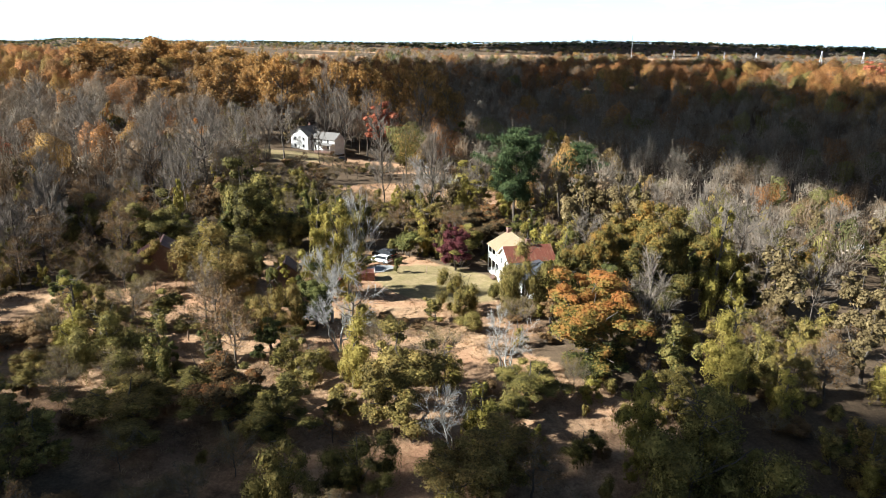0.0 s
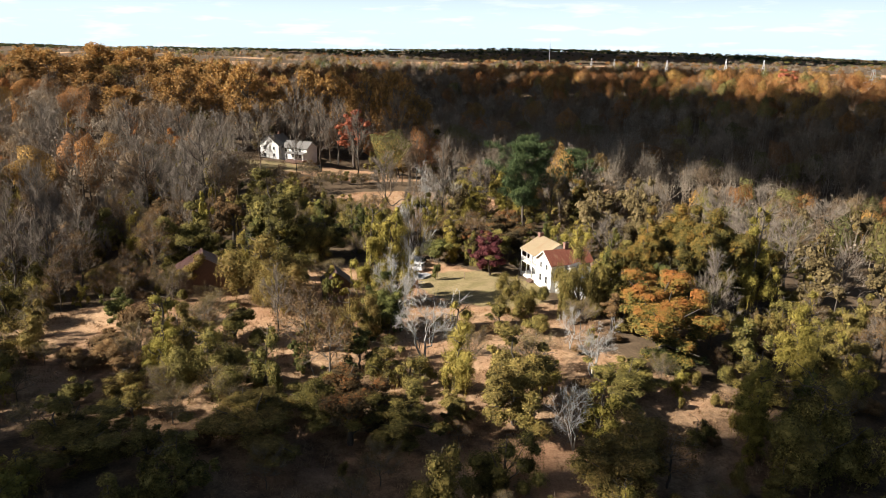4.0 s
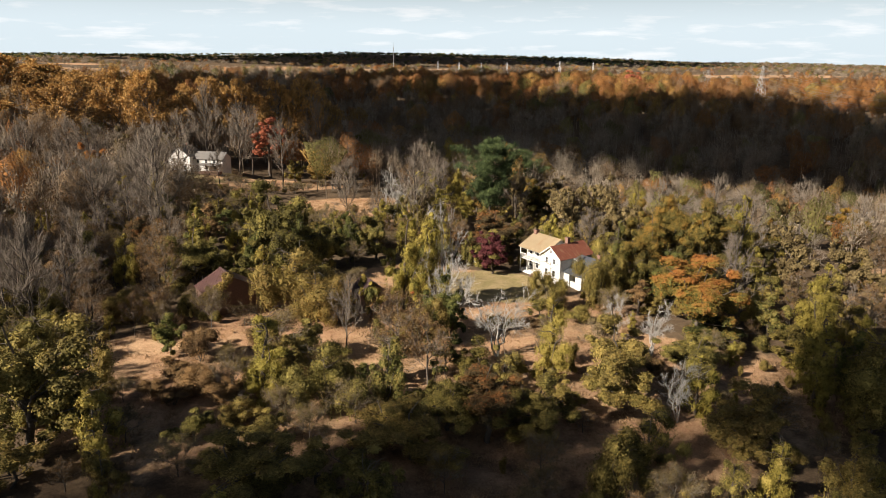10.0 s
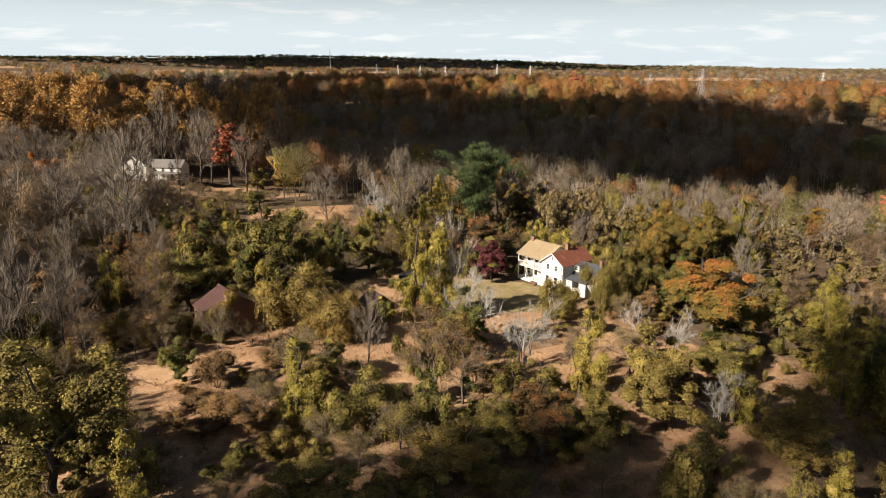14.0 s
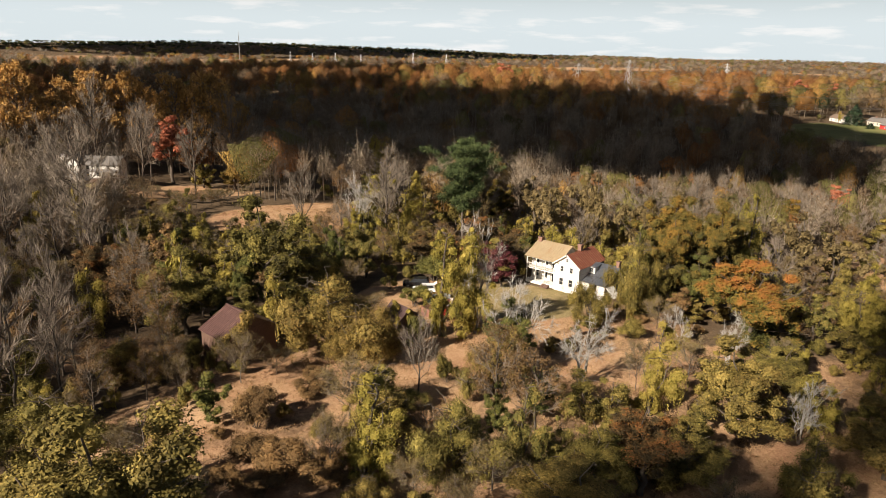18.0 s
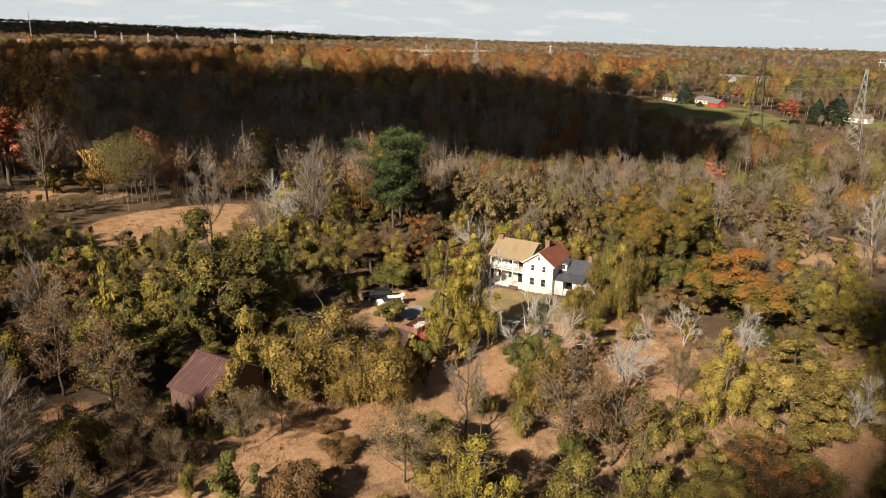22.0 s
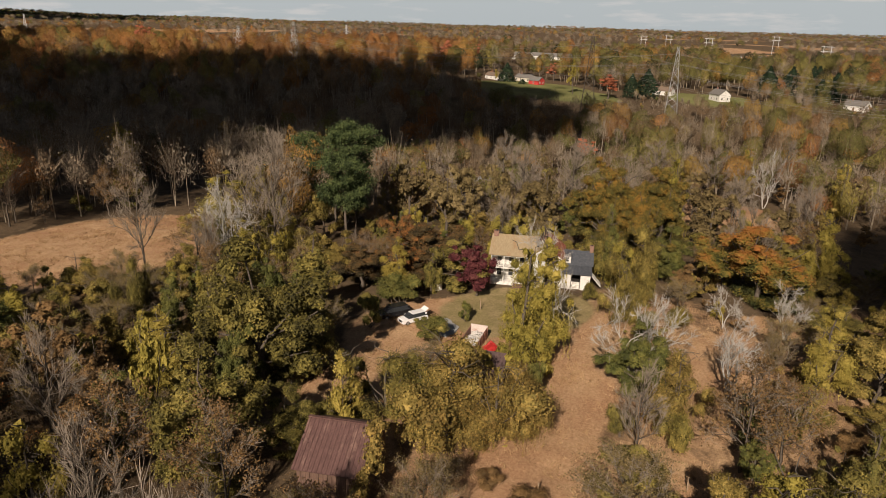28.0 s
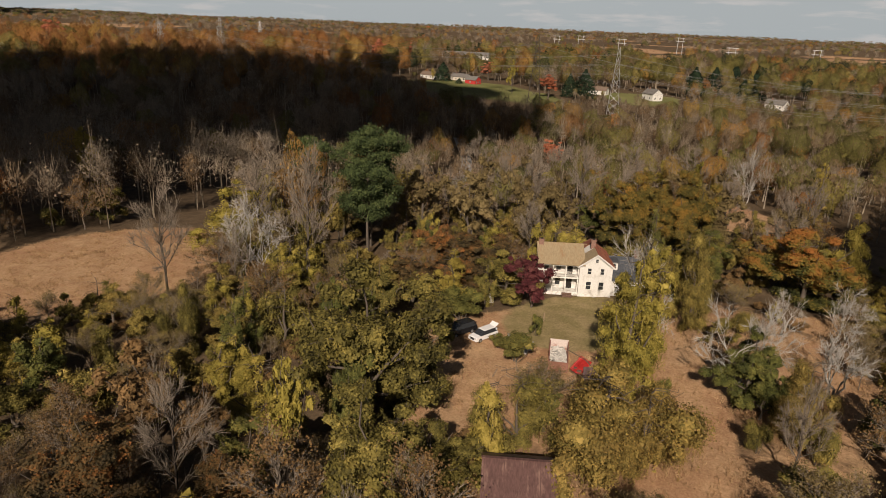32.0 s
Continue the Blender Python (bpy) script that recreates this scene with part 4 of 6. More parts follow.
def open_ground(x, y):
    """Mown strips, clearings and the yard, kept free of brush."""
    f = lawn_cover(x, y)
    for a in CLEARINGS + ((12, 121, 10, 11, 0), (-50, 119, 8, 8, 0), (-33, 113, 9, 8, 0)):
        f = np.maximum(f, hollow(x, y, *a))
    return f


def thicket(seed, count, x0, x1, y0, y1, mixture, gap=0.42, group=""):
    """Fills a stretch with brush and trees of several kinds: (kind, share, least height, most height, width by height)."""
    rng = np.random.default_rng(seed)
    done, tries = 0, 0
    shares = np.array([m[1] for m in mixture], float)
    shares /= shares.sum()
    while done < count and tries < count * 40:
        tries += 1
        x, y = rng.uniform(x0, x1), rng.uniform(y0, y1)
        if open_ground(x, y) > 0.25:
            continue
        kind, _, h0, h1, ratio = mixture[rng.choice(len(mixture), p=shares)]
        h = rng.uniform(h0, h1)
        w = h * ratio * rng.uniform(0.85, 1.2)
        if h > 8 and y > 165 and abs(x + 43 + (y - 165) * 0.03) < 16:
            continue
        if any(math.hypot(x - a, y - b) < gap * (w + c) for a, b, c in stands):
            continue
        plant(kind, x, y, h, w, rng.uniform(0, 360), group)
        done += 1


BRUSH = [("shrub_y", 18, 2.0, 3.8, 1.5), ("olive_s", 10, 4, 8, 1.0), ("vine_s", 14, 5, 9, 0.75), ("twiggy", 26, 4, 8, 0.9), ("vine_ys", 10, 5, 9, 0.55), ("shrub_o", 9, 1.4, 3, 1.4), ("green_s", 4, 4, 8, 0.85), ("thin", 13, 7, 11, 0.55), ("vine_g", 3, 5, 9, 0.4)]
THIN_WOOD = [("bare", 34, 12, 18, 0.55), ("thin", 36, 11, 17, 0.55), ("russet", 8, 10, 15, 0.65), ("vine_y", 6, 7, 12, 0.4), ("olive", 8, 6, 10, 0.9), ("orange", 5, 12, 16, 0.75), ("tan", 6, 9, 13, 0.7)]
EAST_WOOD = [("tan", 9, 7, 11, 0.75), ("bare", 30, 8, 13, 0.62), ("thin", 24, 9, 13, 0.6), ("olive_s", 12, 6, 10, 0.85), ("russet", 12, 8, 13, 0.75), ("vine_y", 9, 8, 14, 0.4), ("oak", 5, 10, 14, 0.85)]
UNDERSTORY = [("shrub_y", 24, 1.8, 3.8, 1.4), ("olive_s", 9, 3, 6, 1.1), ("vine_s", 10, 4, 7, 0.8), ("twiggy", 14, 3.5, 7, 0.95), ("vine_ys", 10, 4, 7, 0.6), ("shrub_o", 14, 1.2, 3, 1.4), ("green_s", 4, 3, 6, 0.95), ("thin", 10, 5, 9, 0.6)]
thicket(21, 190, -95, 50, 44, 84, UNDERSTORY, 0.33)
thicket(35, 75, -95, 50, 84, 112, UNDERSTORY, 0.36)
WEST_BRUSH = [("thin", 42, 10, 16, 0.5), ("twiggy", 14, 5, 9, 0.85), ("bare", 22, 9, 13, 0.5), ("vine_s", 5, 5, 9, 0.7), ("russet", 14, 8, 13, 0.65), ("olive_s", 6, 6, 10, 0.8), ("bronze", 2, 6, 10, 0.8), ("vine_ys", 3, 5, 9, 0.5)]
thicket(32, 120, -97, -50, 108, 170, WEST_BRUSH, 0.3)
thicket(22, 88, -50, 48, 112, 168, BRUSH, 0.35)
thicket(23, 165, -150, -62, 136, 262, THIN_WOOD, 0.3)
thicket(24, 80, 46, 150, 55, 180, EAST_WOOD, 0.34)
thicket(25, 26, -8, 52, 162, 205, EAST_WOOD, 0.32)
thicket(26, 22, -150, -92, 70, 136, THIN_WOOD, 0.34)
thicket(27, 46, -4, 62, 130, 166, EAST_WOOD + BRUSH, 0.32)
thicket(28, 70, -84, -22, 150, 206, THIN_WOOD + BRUSH, 0.3)
thicket(29, 30, 16, 60, 78, 132, EAST_WOOD + BRUSH, 0.3)
thicket(33, 70, -62, -8, 190, 250, [("thin", 26, 6, 8, 0.7), ("twiggy", 30, 4, 7, 0.9), ("shrub", 10, 2, 3.5, 1.2), ("shrub_y", 12, 2, 3.5, 1.4), ("shrub_o", 16, 1.5, 3, 1.4), ("bare", 6, 6, 8, 0.7)], 0.28)
thicket(34, 16, -4, 34, 226, 252, [("bare", 20, 9, 15, 0.55), ("thin", 30, 9, 14, 0.6), ("olive_s", 12, 5, 8, 0.9), ("green_s", 10, 5, 8, 0.85)], 0.3)
thicket(30, 34, -30, 6, 152, 184, THIN_WOOD + BRUSH, 0.28)


def dry_grass():
    """Tussocks of dead grass over the open fields."""
    rng = np.random.default_rng(31)
    n = 85000
    x, y = rng.uniform(-90, 30, n), rng.uniform(50, 140, n)
    far = rng.random(n) < 0.32
    x, y = np.where(far, rng.uniform(-46, 32, n), x), np.where(far, rng.uniform(180, 250, n), y)
    keep = (field_cover(x, y) > 0.45) & (lawn_cover(x, y) < 0.2) & (rng.random(n) < 0.45 + 0.5 * np.sin(x * 0.35 + 1.3 * np.sin(y * 0.3)) * np.cos(y * 0.41))
    x, y = x[keep], y[keep]
    k = 4
    px, py = np.repeat(x, k) + rng.normal(size=len(x) * k) * 0.16, np.repeat(y, k) + rng.normal(size=len(x) * k) * 0.16
    a = np.stack([px, py, land(px, py) - 0.05], 1)
    b = a + np.stack([rng.normal(size=len(px)) * 0.22, rng.normal(size=len(px)) * 0.22, rng.uniform(0.15, 0.5, len(px))], 1)
    v, f = slivers(rng, a, b, 0.045)
    tagged(raw_mesh("dry_grass", v, f, LEAF["straw"]), "tussocks of dry straw-coloured grass", "grass", kind="stuff")


LEAF["straw"] = leafy("dead_grass_blades", [(0.0, (0.2, 0.12, 0.065)), (0.6, (0.4, 0.26, 0.14)), (1.0, (0.55, 0.4, 0.23))], 0.15)
dry_grass()
# ======== unseen clouds added to shade the valley and the near slope ===
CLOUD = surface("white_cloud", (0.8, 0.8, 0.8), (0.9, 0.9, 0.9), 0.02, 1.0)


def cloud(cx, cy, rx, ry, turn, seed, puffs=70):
    """An unseen flat heap of cumulus puffs high above, added to shade round (cx, cy)."""
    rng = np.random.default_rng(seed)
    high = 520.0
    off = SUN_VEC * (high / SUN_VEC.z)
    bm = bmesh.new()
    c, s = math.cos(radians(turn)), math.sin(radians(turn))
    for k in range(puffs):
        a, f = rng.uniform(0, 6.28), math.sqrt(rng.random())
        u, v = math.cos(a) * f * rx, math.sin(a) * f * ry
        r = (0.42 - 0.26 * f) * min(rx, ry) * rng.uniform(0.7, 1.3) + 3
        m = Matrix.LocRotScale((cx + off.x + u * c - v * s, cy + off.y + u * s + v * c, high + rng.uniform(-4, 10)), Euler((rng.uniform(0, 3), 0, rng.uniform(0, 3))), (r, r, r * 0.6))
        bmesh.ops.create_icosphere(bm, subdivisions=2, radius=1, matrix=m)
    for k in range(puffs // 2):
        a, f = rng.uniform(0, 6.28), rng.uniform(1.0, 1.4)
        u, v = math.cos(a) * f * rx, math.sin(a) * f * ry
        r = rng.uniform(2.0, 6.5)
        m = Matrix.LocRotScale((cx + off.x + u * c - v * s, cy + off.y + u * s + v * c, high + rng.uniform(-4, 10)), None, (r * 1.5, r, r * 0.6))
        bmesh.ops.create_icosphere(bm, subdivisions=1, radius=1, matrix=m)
    ob = put("shade_cloud", bm, CLOUD, None, "", True)
    tagged(ob, "unseen cumulus cloud added high up to shade the ground", "cloud", kind="structure")


# all out of view; places and sizes follow where shade should fall
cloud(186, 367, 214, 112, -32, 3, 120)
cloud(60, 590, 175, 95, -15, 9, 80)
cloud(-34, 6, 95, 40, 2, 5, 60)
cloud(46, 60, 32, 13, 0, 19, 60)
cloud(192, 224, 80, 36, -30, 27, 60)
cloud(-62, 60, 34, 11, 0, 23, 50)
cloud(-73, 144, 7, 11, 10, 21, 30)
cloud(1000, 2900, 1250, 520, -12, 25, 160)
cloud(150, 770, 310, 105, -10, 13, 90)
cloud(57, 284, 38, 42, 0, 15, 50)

# ======== the far woods ========


def woods_material():
    """Twigs and leaves of far trees: a lace of fine upright strokes on each crown, solid on single leaves."""
    m = Nodes("autumn_woods", 0.85, 0.0, 0.12)
    raw = m.attr("tint").outputs["Fac"]

    def math_node(op, a, b):
        k = m.n.new("ShaderNodeMath")
        k.operation = op
        for slot, v in ((0, a), (1, b)):
            if isinstance(v, float):
                k.inputs[slot].default_value = v
            else:
                m.l.new(v, k.inputs[slot])
        return k.outputs[0]

    lace = math_node("GREATER_THAN", raw, 1.5)
    t = math_node("SUBTRACT", raw, math_node("MULTIPLY", lace, 2.0))
    col = m.ramp(t, WOOD_TONES)
    shade = m.ramp(m.island(), [(0.0, (0.72, 0.72, 0.72)), (1.0, (1.22, 1.22, 1.22))])
    col = m.mix(1.0, col, shade, "MULTIPLY")
    strokes = m.noise(1.0, 4, 0.62, m.coord((3.6, 3.6, 1.5)))
    tone = m.ramp(m.noise(0.4, 5, 0.7), [(0.3, (0.5, 0.48, 0.48)), (0.7, (1.42, 1.4, 1.3))])
    col = m.mix(1.0, col, tone, "MULTIPLY")
    m.base(col)
    m.bump(strokes, 0.7, 0.3)
    tr = m.n.new("ShaderNodeBsdfTranslucent")
    m.l.new(col, tr.inputs["Color"])
    mx = m.n.new("ShaderNodeMixShader")
    mx.inputs[0].default_value = 0.2
    m.l.new(m.bsdf.outputs[0], mx.inputs[1])
    m.l.new(tr.outputs[0], mx.inputs[2])
    # bare crowns are more open than leafy ones
    edge = m.ramp(t, [(0.0, (0.56, 0.56, 0.56)), (0.13, (0.55, 0.55, 0.55)), (0.3, (0.535, 0.535, 0.535)), (1.0, (0.515, 0.515, 0.515))])
    gap = math_node("MULTIPLY", lace, math_node("LESS_THAN", strokes, edge))
    clear_part = m.n.new("ShaderNodeBsdfTransparent")
    cut = m.n.new("ShaderNodeMixShader")
    m.l.new(gap, cut.inputs[0])
    m.l.new(mx.outputs[0], cut.inputs[1])
    m.l.new(clear_part.outputs[0], cut.inputs[2])
    m.l.new(cut.outputs[0], m.n["Material Output"].inputs["Surface"])
    return m.mat


WOOD_TONES = [(0.0, (0.29, 0.248, 0.2)), (0.2, (0.185, 0.13, 0.082)), (0.3, (0.19, 0.125, 0.07)), (0.4, (0.32, 0.14, 0.05)), (0.55, (0.33, 0.205, 0.065)), (0.68, (0.205, 0.18, 0.06)), (0.8, (0.09, 0.095, 0.036)), (0.9, (0.03, 0.046, 0.024)), (1.0, (0.42, 0.13, 0.06))]
WOODS = woods_material()


def tint_at(rng, x, y):
    """Colour of a woodland tree: grey, brown, orange, gold, olive, evergreen, red along one scale."""
    n = len(x)
    s = (x - 170) * 0.83 + (y - 235) * 0.55
    k = rng.random(n)
    patch = 0.5 + 0.5 * np.sin(x * 0.031 + 2.1 * np.sin(y * 0.023)) * np.cos(y * 0.037 + 1.7 * np.sin(x * 0.019 + 1))
    u = (rng.random(n) * 0.75 + patch * 0.25)
    east = sm(230, 120, y - 0.3 * x) * sm(20, 90, x)
    ridge = sm(70, 190, s) * (1 - east)
    west = sm(0, -60, x - 0.15 * y)
    grey, brown, orange, gold, olive, ever = (0.0 + 0.1 * k), (0.14 + 0.14 * k), (0.34 + 0.12 * k), (0.48 + 0.12 * k), (0.66 + 0.12 * k), (0.86 + 0.05 * k)

    def pick(weights):
        c = np.cumsum(weights) / sum(weights)
        return np.select([u < c[0], u < c[1], u < c[2], u < c[3], u < c[4], u < c[5]], [grey, brown, orange, gold, olive, ever], 1.0)

    valley = pick([58, 22, 3, 3, 13, 1, 0])
    r = pick([10, 20, 36, 16, 12, 2, 4])
    e = pick([42, 22, 2, 4, 26, 4, 0.4])
    w = pick([55, 28, 9, 3, 4, 0.3, 0.5])
    far_west = sm(-45, -110, x - 0.1 * y) * sm(330, 420, np.hypot(x, y))
    w = np.where(rng.random(n) < far_west, pick([12, 15, 42, 22, 9, 0.5, 1.0]), w)
    far_east = sm(380, 470, np.hypot(x + 40, y - 40)) * sm(330, 240, y - 0.35 * x)
    e = np.where(rng.random(n) < far_east, pick([20, 18, 4, 5, 34, 18, 1.0]), e)
    z = rng.random(n)
    out = np.where(z < ridge, r, valley)
    out = np.where(z < west, w, out)
    out = np.where(rng.random(n) < east, e, out)
    r = np.hypot(x, y)
    # beyond 850 m tree colours go mostly pale grey, in place of haze
    out = np.where((r > 850) & (rng.random(n) < 0.85), pick([62, 8, 3, 6, 15, 6, 0]), out)
    # far ridge: cloud shade also put into tree colour, as mostly dark evergreen
    dark = pick([6, 8, 1, 0, 20, 65, 0])
    mild = pick([40, 24, 4, 2, 20, 10, 0])
    return np.where(r > 2500 + 400 * rng.random(n), np.where(np.arctan2(x, y) + 0.1 * rng.normal(size=n) < 0.66, dark, mild), out)


FAR_SITES = ((412, 288), (420, 268), (404, 254), (398, 165), (392, 128), (560, 105), (430, 48), (700, 60), (705, 372), (715, 352), (722, 330), (980, 160), (1010, 130), (560, 690), (545, 610))


def in_sight(x, y):
    """The wedge of country that the flight looks over."""
    a = np.degrees(np.arctan2(x + 40, y - 40))
    return (a > -42) & (a < 118)


def clear(x, y):
    """Open ground, the farm and the yards of the far houses, where no wood stands."""
    c = np.maximum(np.maximum(field_cover(x, y), lawn_cover(x, y)), pasture_cover(x, y)) > 0.2
    c |= (x > -88) & (x < 52) & (y < 160) & (y > 20)
    c |= (np.hypot(x + 20, y - 185) < 34) | (np.hypot(x - 16, y - 160) < 22) | (np.hypot(x + 48, y - 262) < 26) | ((np.abs(x + 45) < 24) & (y > 195) & (y < 285))
    c |= ((y < 40) & (x < 60)) | ((np.abs((x - 300) * 0.97 - (y - 190) * 0.2) < 18) & (y > 120) & (y < 560))
    return c


def finer(verts, faces):
    """Halves every edge of a ball and pushes the new corners out to its surface."""
    verts = list(map(tuple, verts))
    seen, out = {}, []

    def mid(a, b):
        key = (min(a, b), max(a, b))
        if key not in seen:
            p = np.add(verts[a], verts[b])
            verts.append(tuple(p / np.linalg.norm(p)))
            seen[key] = len(verts) - 1
        return seen[key]

    for a, b, c in faces:
        ab, bc, ca = mid(a, b), mid(b, c), mid(c, a)
        out += [(a, ab, ca), (b, bc, ab), (c, ca, bc), (ab, bc, ca)]
    return np.array(verts), np.array(out)


BALL_V, BALL_F = finer(ICO_V, ICO_F)


def crown_swell(d, lobes):
    """How far a crown reaches in the directions d: a few boughs swell it, the underside is drawn in."""
    near = np.einsum("nkc,njc->nkj", d, lobes).max(axis=2)
    return (0.52 + 0.58 * np.exp((near - 1) * 8.0))[..., None] * np.where(d[..., 2:] < -0.2, 0.82, 1.0)


def woodland(name, label, count, r0, r1, leaves, twigs, size, height, seed, fine=True):
    """Trees by the thousand: each a trunk with twigs, a lobed crown and loose leaves about it."""
    rng = np.random.default_rng(seed)
    n = count * 4
    a = np.radians(rng.uniform(-42, 118, n))
    r = np.sqrt(r0 * r0 + (r1 * r1 - r0 * r0) * rng.random(n))
    x, y = -40 + np.sin(a) * r, 40 + np.cos(a) * r
    ok = in_sight(x, y) & ~clear(x, y)
    x, y = x[ok][:count], y[ok][:count]
    n = len(x)
    z = land(x, y)
    h = height * rng.uniform(0.7, 1.22, n)
    h *= np.where((x > 50) & (y < 235) & (x < 200), 0.66, 1.0)
    # low scrub below the pasture and the far houses
    for hx, hy in FAR_SITES:
        far = math.hypot(hx + 90, hy - 70)
        u, v = (-90 - hx) / far, (70 - hy) / far
        reach = 0.14 if far < 600 else 0.3
        along, across = (x - hx) * u + (y - hy) * v, (x - hx) * v - (y - hy) * u
        h *= np.where((along > -11) & (along < reach * far) & (np.abs(across) < 15), 0.25 + 0.5 * np.clip(along / (reach * far), 0, 1), 1.0)
    for cx, cy, rx, ry in ((-90, 256, 28, 24), (318, 222, 60, 40), (312, 190, 46, 34), (352, 118, 40, 26), (340, 160, 40, 20), (392, 60, 36, 30)):
        h *= 1 - 0.62 * hollow(x, y, cx, cy, rx, ry, 20)
    w = h * rng.uniform(0.45, 0.85, n)
    # the farthest trees close up into one low canopy
    w *= 1 + 0.9 * sm(1400, 2600, np.hypot(x, y))
    h *= 1 - 0.25 * sm(1400, 2600, np.hypot(x, y))
    tint = np.clip(tint_at(rng, x, y), 0, 1)
    V, F, T = [], [], []
    base = 0

    def add(v, f, t):
        nonlocal base
        V.append(v)
        F.append(f + base)
        T.append(t)
        base += len(v)

    axis = np.stack([x, y, z], 1)
    half = np.stack([w / 2, w / 2, h * 0.44], 1)[:, None]
    # leafless trees are all twigs round a thin heart; leafy ones have a full crown
    full = np.where(tint < 0.12, rng.uniform(0.3, 0.75, n), np.where(tint < 0.3, rng.uniform(0.6, 0.95, n), 1.0))[:, None, None] if fine else 1.0
    mid = (axis + np.stack([rng.normal(size=n) * 0.4, rng.normal(size=n) * 0.4, h * 0.57], 1))[:, None]
    # crowns
    lobes = unit(rng.normal(size=(n, 10, 3)) + np.array([0, 0, 0.45]))
    bv, bf = (BALL_V, BALL_F) if fine else (ICO_V, ICO_F)
    k = len(bv)
    d = np.broadcast_to(bv, (n, k, 3))
    sw = crown_swell(d, lobes) * (1 + 0.15 * rng.normal(size=(n, k, 1)))
    add((mid + d * sw * half * full).reshape(-1, 3), (bf[None] + (np.arange(n) * k)[:, None, None]).reshape(-1, 3), np.repeat(tint, k) + 2.0)
    # trunks, twigs that stand out of the crown, loose leaves
    if fine:
        top = axis + np.stack([rng.normal(size=n) * 0.5, rng.normal(size=n) * 0.5, h * 0.9], 1)
        for side in ((0.2, 0, 0), (0, 0.2, 0)):
            q = np.stack([axis - side - (0, 0, 0.5), axis + side - (0, 0, 0.5), top], 1).reshape(-1, 3)
            add(q, np.arange(3 * n).reshape(n, 3), np.zeros(3 * n))
    if twigs:
        d = unit(rng.normal(size=(n, twigs, 3)) + np.array([0, 0, 0.7]))
        reach = crown_swell(d, lobes)
        p = mid + d * half * 0.35 - np.array([0, 0, 0.5])
        tip = mid + d * half * reach * rng.uniform(0.95, 1.3, (n, twigs, 1)) + np.array([0, 0, 0.6])
        q, g = slivers(rng, p.reshape(-1, 3), tip.reshape(-1, 3), 0.17 * size)
        add(q, g, np.repeat(np.clip(tint * 0.4, 0, 0.18), twigs * 3))
    d = unit(rng.normal(size=(n, leaves, 3)) + np.array([0, 0, 0.35]))
    c = mid + d * half * crown_swell(d, lobes) * rng.uniform(0.84, 1.26, (n, leaves, 1))
    v, f = leaf_quads(rng, c.reshape(-1, 3), d.reshape(-1, 3), size, 1.5, 0.2, 0.25, 0.5)
    add(v, f, np.repeat(tint, leaves * 3))
    ob = raw_mesh(name, np.concatenate(V), np.concatenate(F), WOODS, None, np.concatenate(T), smooth=True)
    return tagged(ob, label, "woods", kind="stuff")


woodland("valley_woods", "autumn woods of grey, brown and russet trees", 3900, 140, 470, 74, 54, 0.36, 18, 11)
woodland("ridge_woods", "wooded ridge in orange, gold and brown", 7600, 450, 1000, 42, 10, 0.7, 20, 12)
woodland("distant_woods", "distant woods greyed in colour for haze, rolling to the skyline", 14000, 960, 4300, 6, 0, 1.9, 17, 13, False)
# ======== houses ========


def seams(roof, a, b, along, n, r=0.03, mat=None):
    """Raised ribs of a tin roof, each from the eave edge a-b up the slope along."""
    a, b, along = Vector(a), Vector(b), Vector(along)
    nor = (b - a).cross(along).normalized()
    nor = nor if nor.z > 0 else -nor
    side = (b - a).normalized()
    bm = bmesh.new()
    slab(bm, [a * 0 - side * r + nor * r * 1.6, a * 0 + side * r + nor * r * 1.6, along + side * r + nor * r * 1.6, along - side * r + nor * r * 1.6], r * 1.5)
    first = None
    for k in range(n):
        p = a + (b - a) * ((k + 0.5) / n)
        if first is None:
            first = part("seam", bm, mat or roof.data.materials[0], roof)
            first.location = p
        else:
            o = new("seam", first.data)
            o.parent, o.location = roof, p


def window(parent, p, w, h, face, frame_mat=None, arch=False):
    """A sash window set in a wall; face: the wall's outward direction in the thing's own axes."""
    f = Vector(face)
    m = Matrix.Translation(p) @ f.to_track_quat("-Y", "Z").to_matrix().to_4x4()
    bm = bmesh.new()
    t = 0.07
    for x0, x1, z0, z1 in ((-w / 2 - t, -w / 2, -h / 2 - t, h / 2 + t), (w / 2, w / 2 + t, -h / 2 - t, h / 2 + t), (-w / 2, w / 2, h / 2, h / 2 + t), (-w / 2, w / 2, -h / 2 - t, -h / 2)):
        box(bm, x0, x1, -0.06, 0.05, z0, z1)
    win = part("window", bm, frame_mat or WHITE, parent)
    win.matrix_basis = m
    part("pane", boxed(-w / 2, w / 2, -0.015, 0.02, -h / 2, h / 2), GLASS, win)
    part("sash_bar", boxed(-w / 2, w / 2, -0.04, -0.018, -0.025, 0.025), frame_mat or WHITE, win)
    part("sill", boxed(-w / 2 - 0.1, w / 2 + 0.1, -0.12, -0.062, -h / 2 - t - 0.05, -h / 2 - t + 0.02), frame_mat or WHITE, win)
    return win


def chimney(parent, x, y, z0, z1, s=0.38):
    c = part("chimney", boxed(x - s, x + s, y - s, y + s, z0, z1 - 0.25, 0.02), BRICK, parent)
    part("cap", boxed(x - s - 0.07, x + s + 0.07, y - s - 0.07, y + s + 0.07, z1 - 0.25, z1), BRICK, c)
    part("flue", boxed(x - s * 0.5, x + s * 0.5, y - s * 0.5, y + s * 0.5, z1, z1 + 0.12), SHADOWED, c)


HOUSE = Matrix.Translation((10.7, 123.5, 0.25)) @ pose(0, 0, 0, 0, 0, -75)
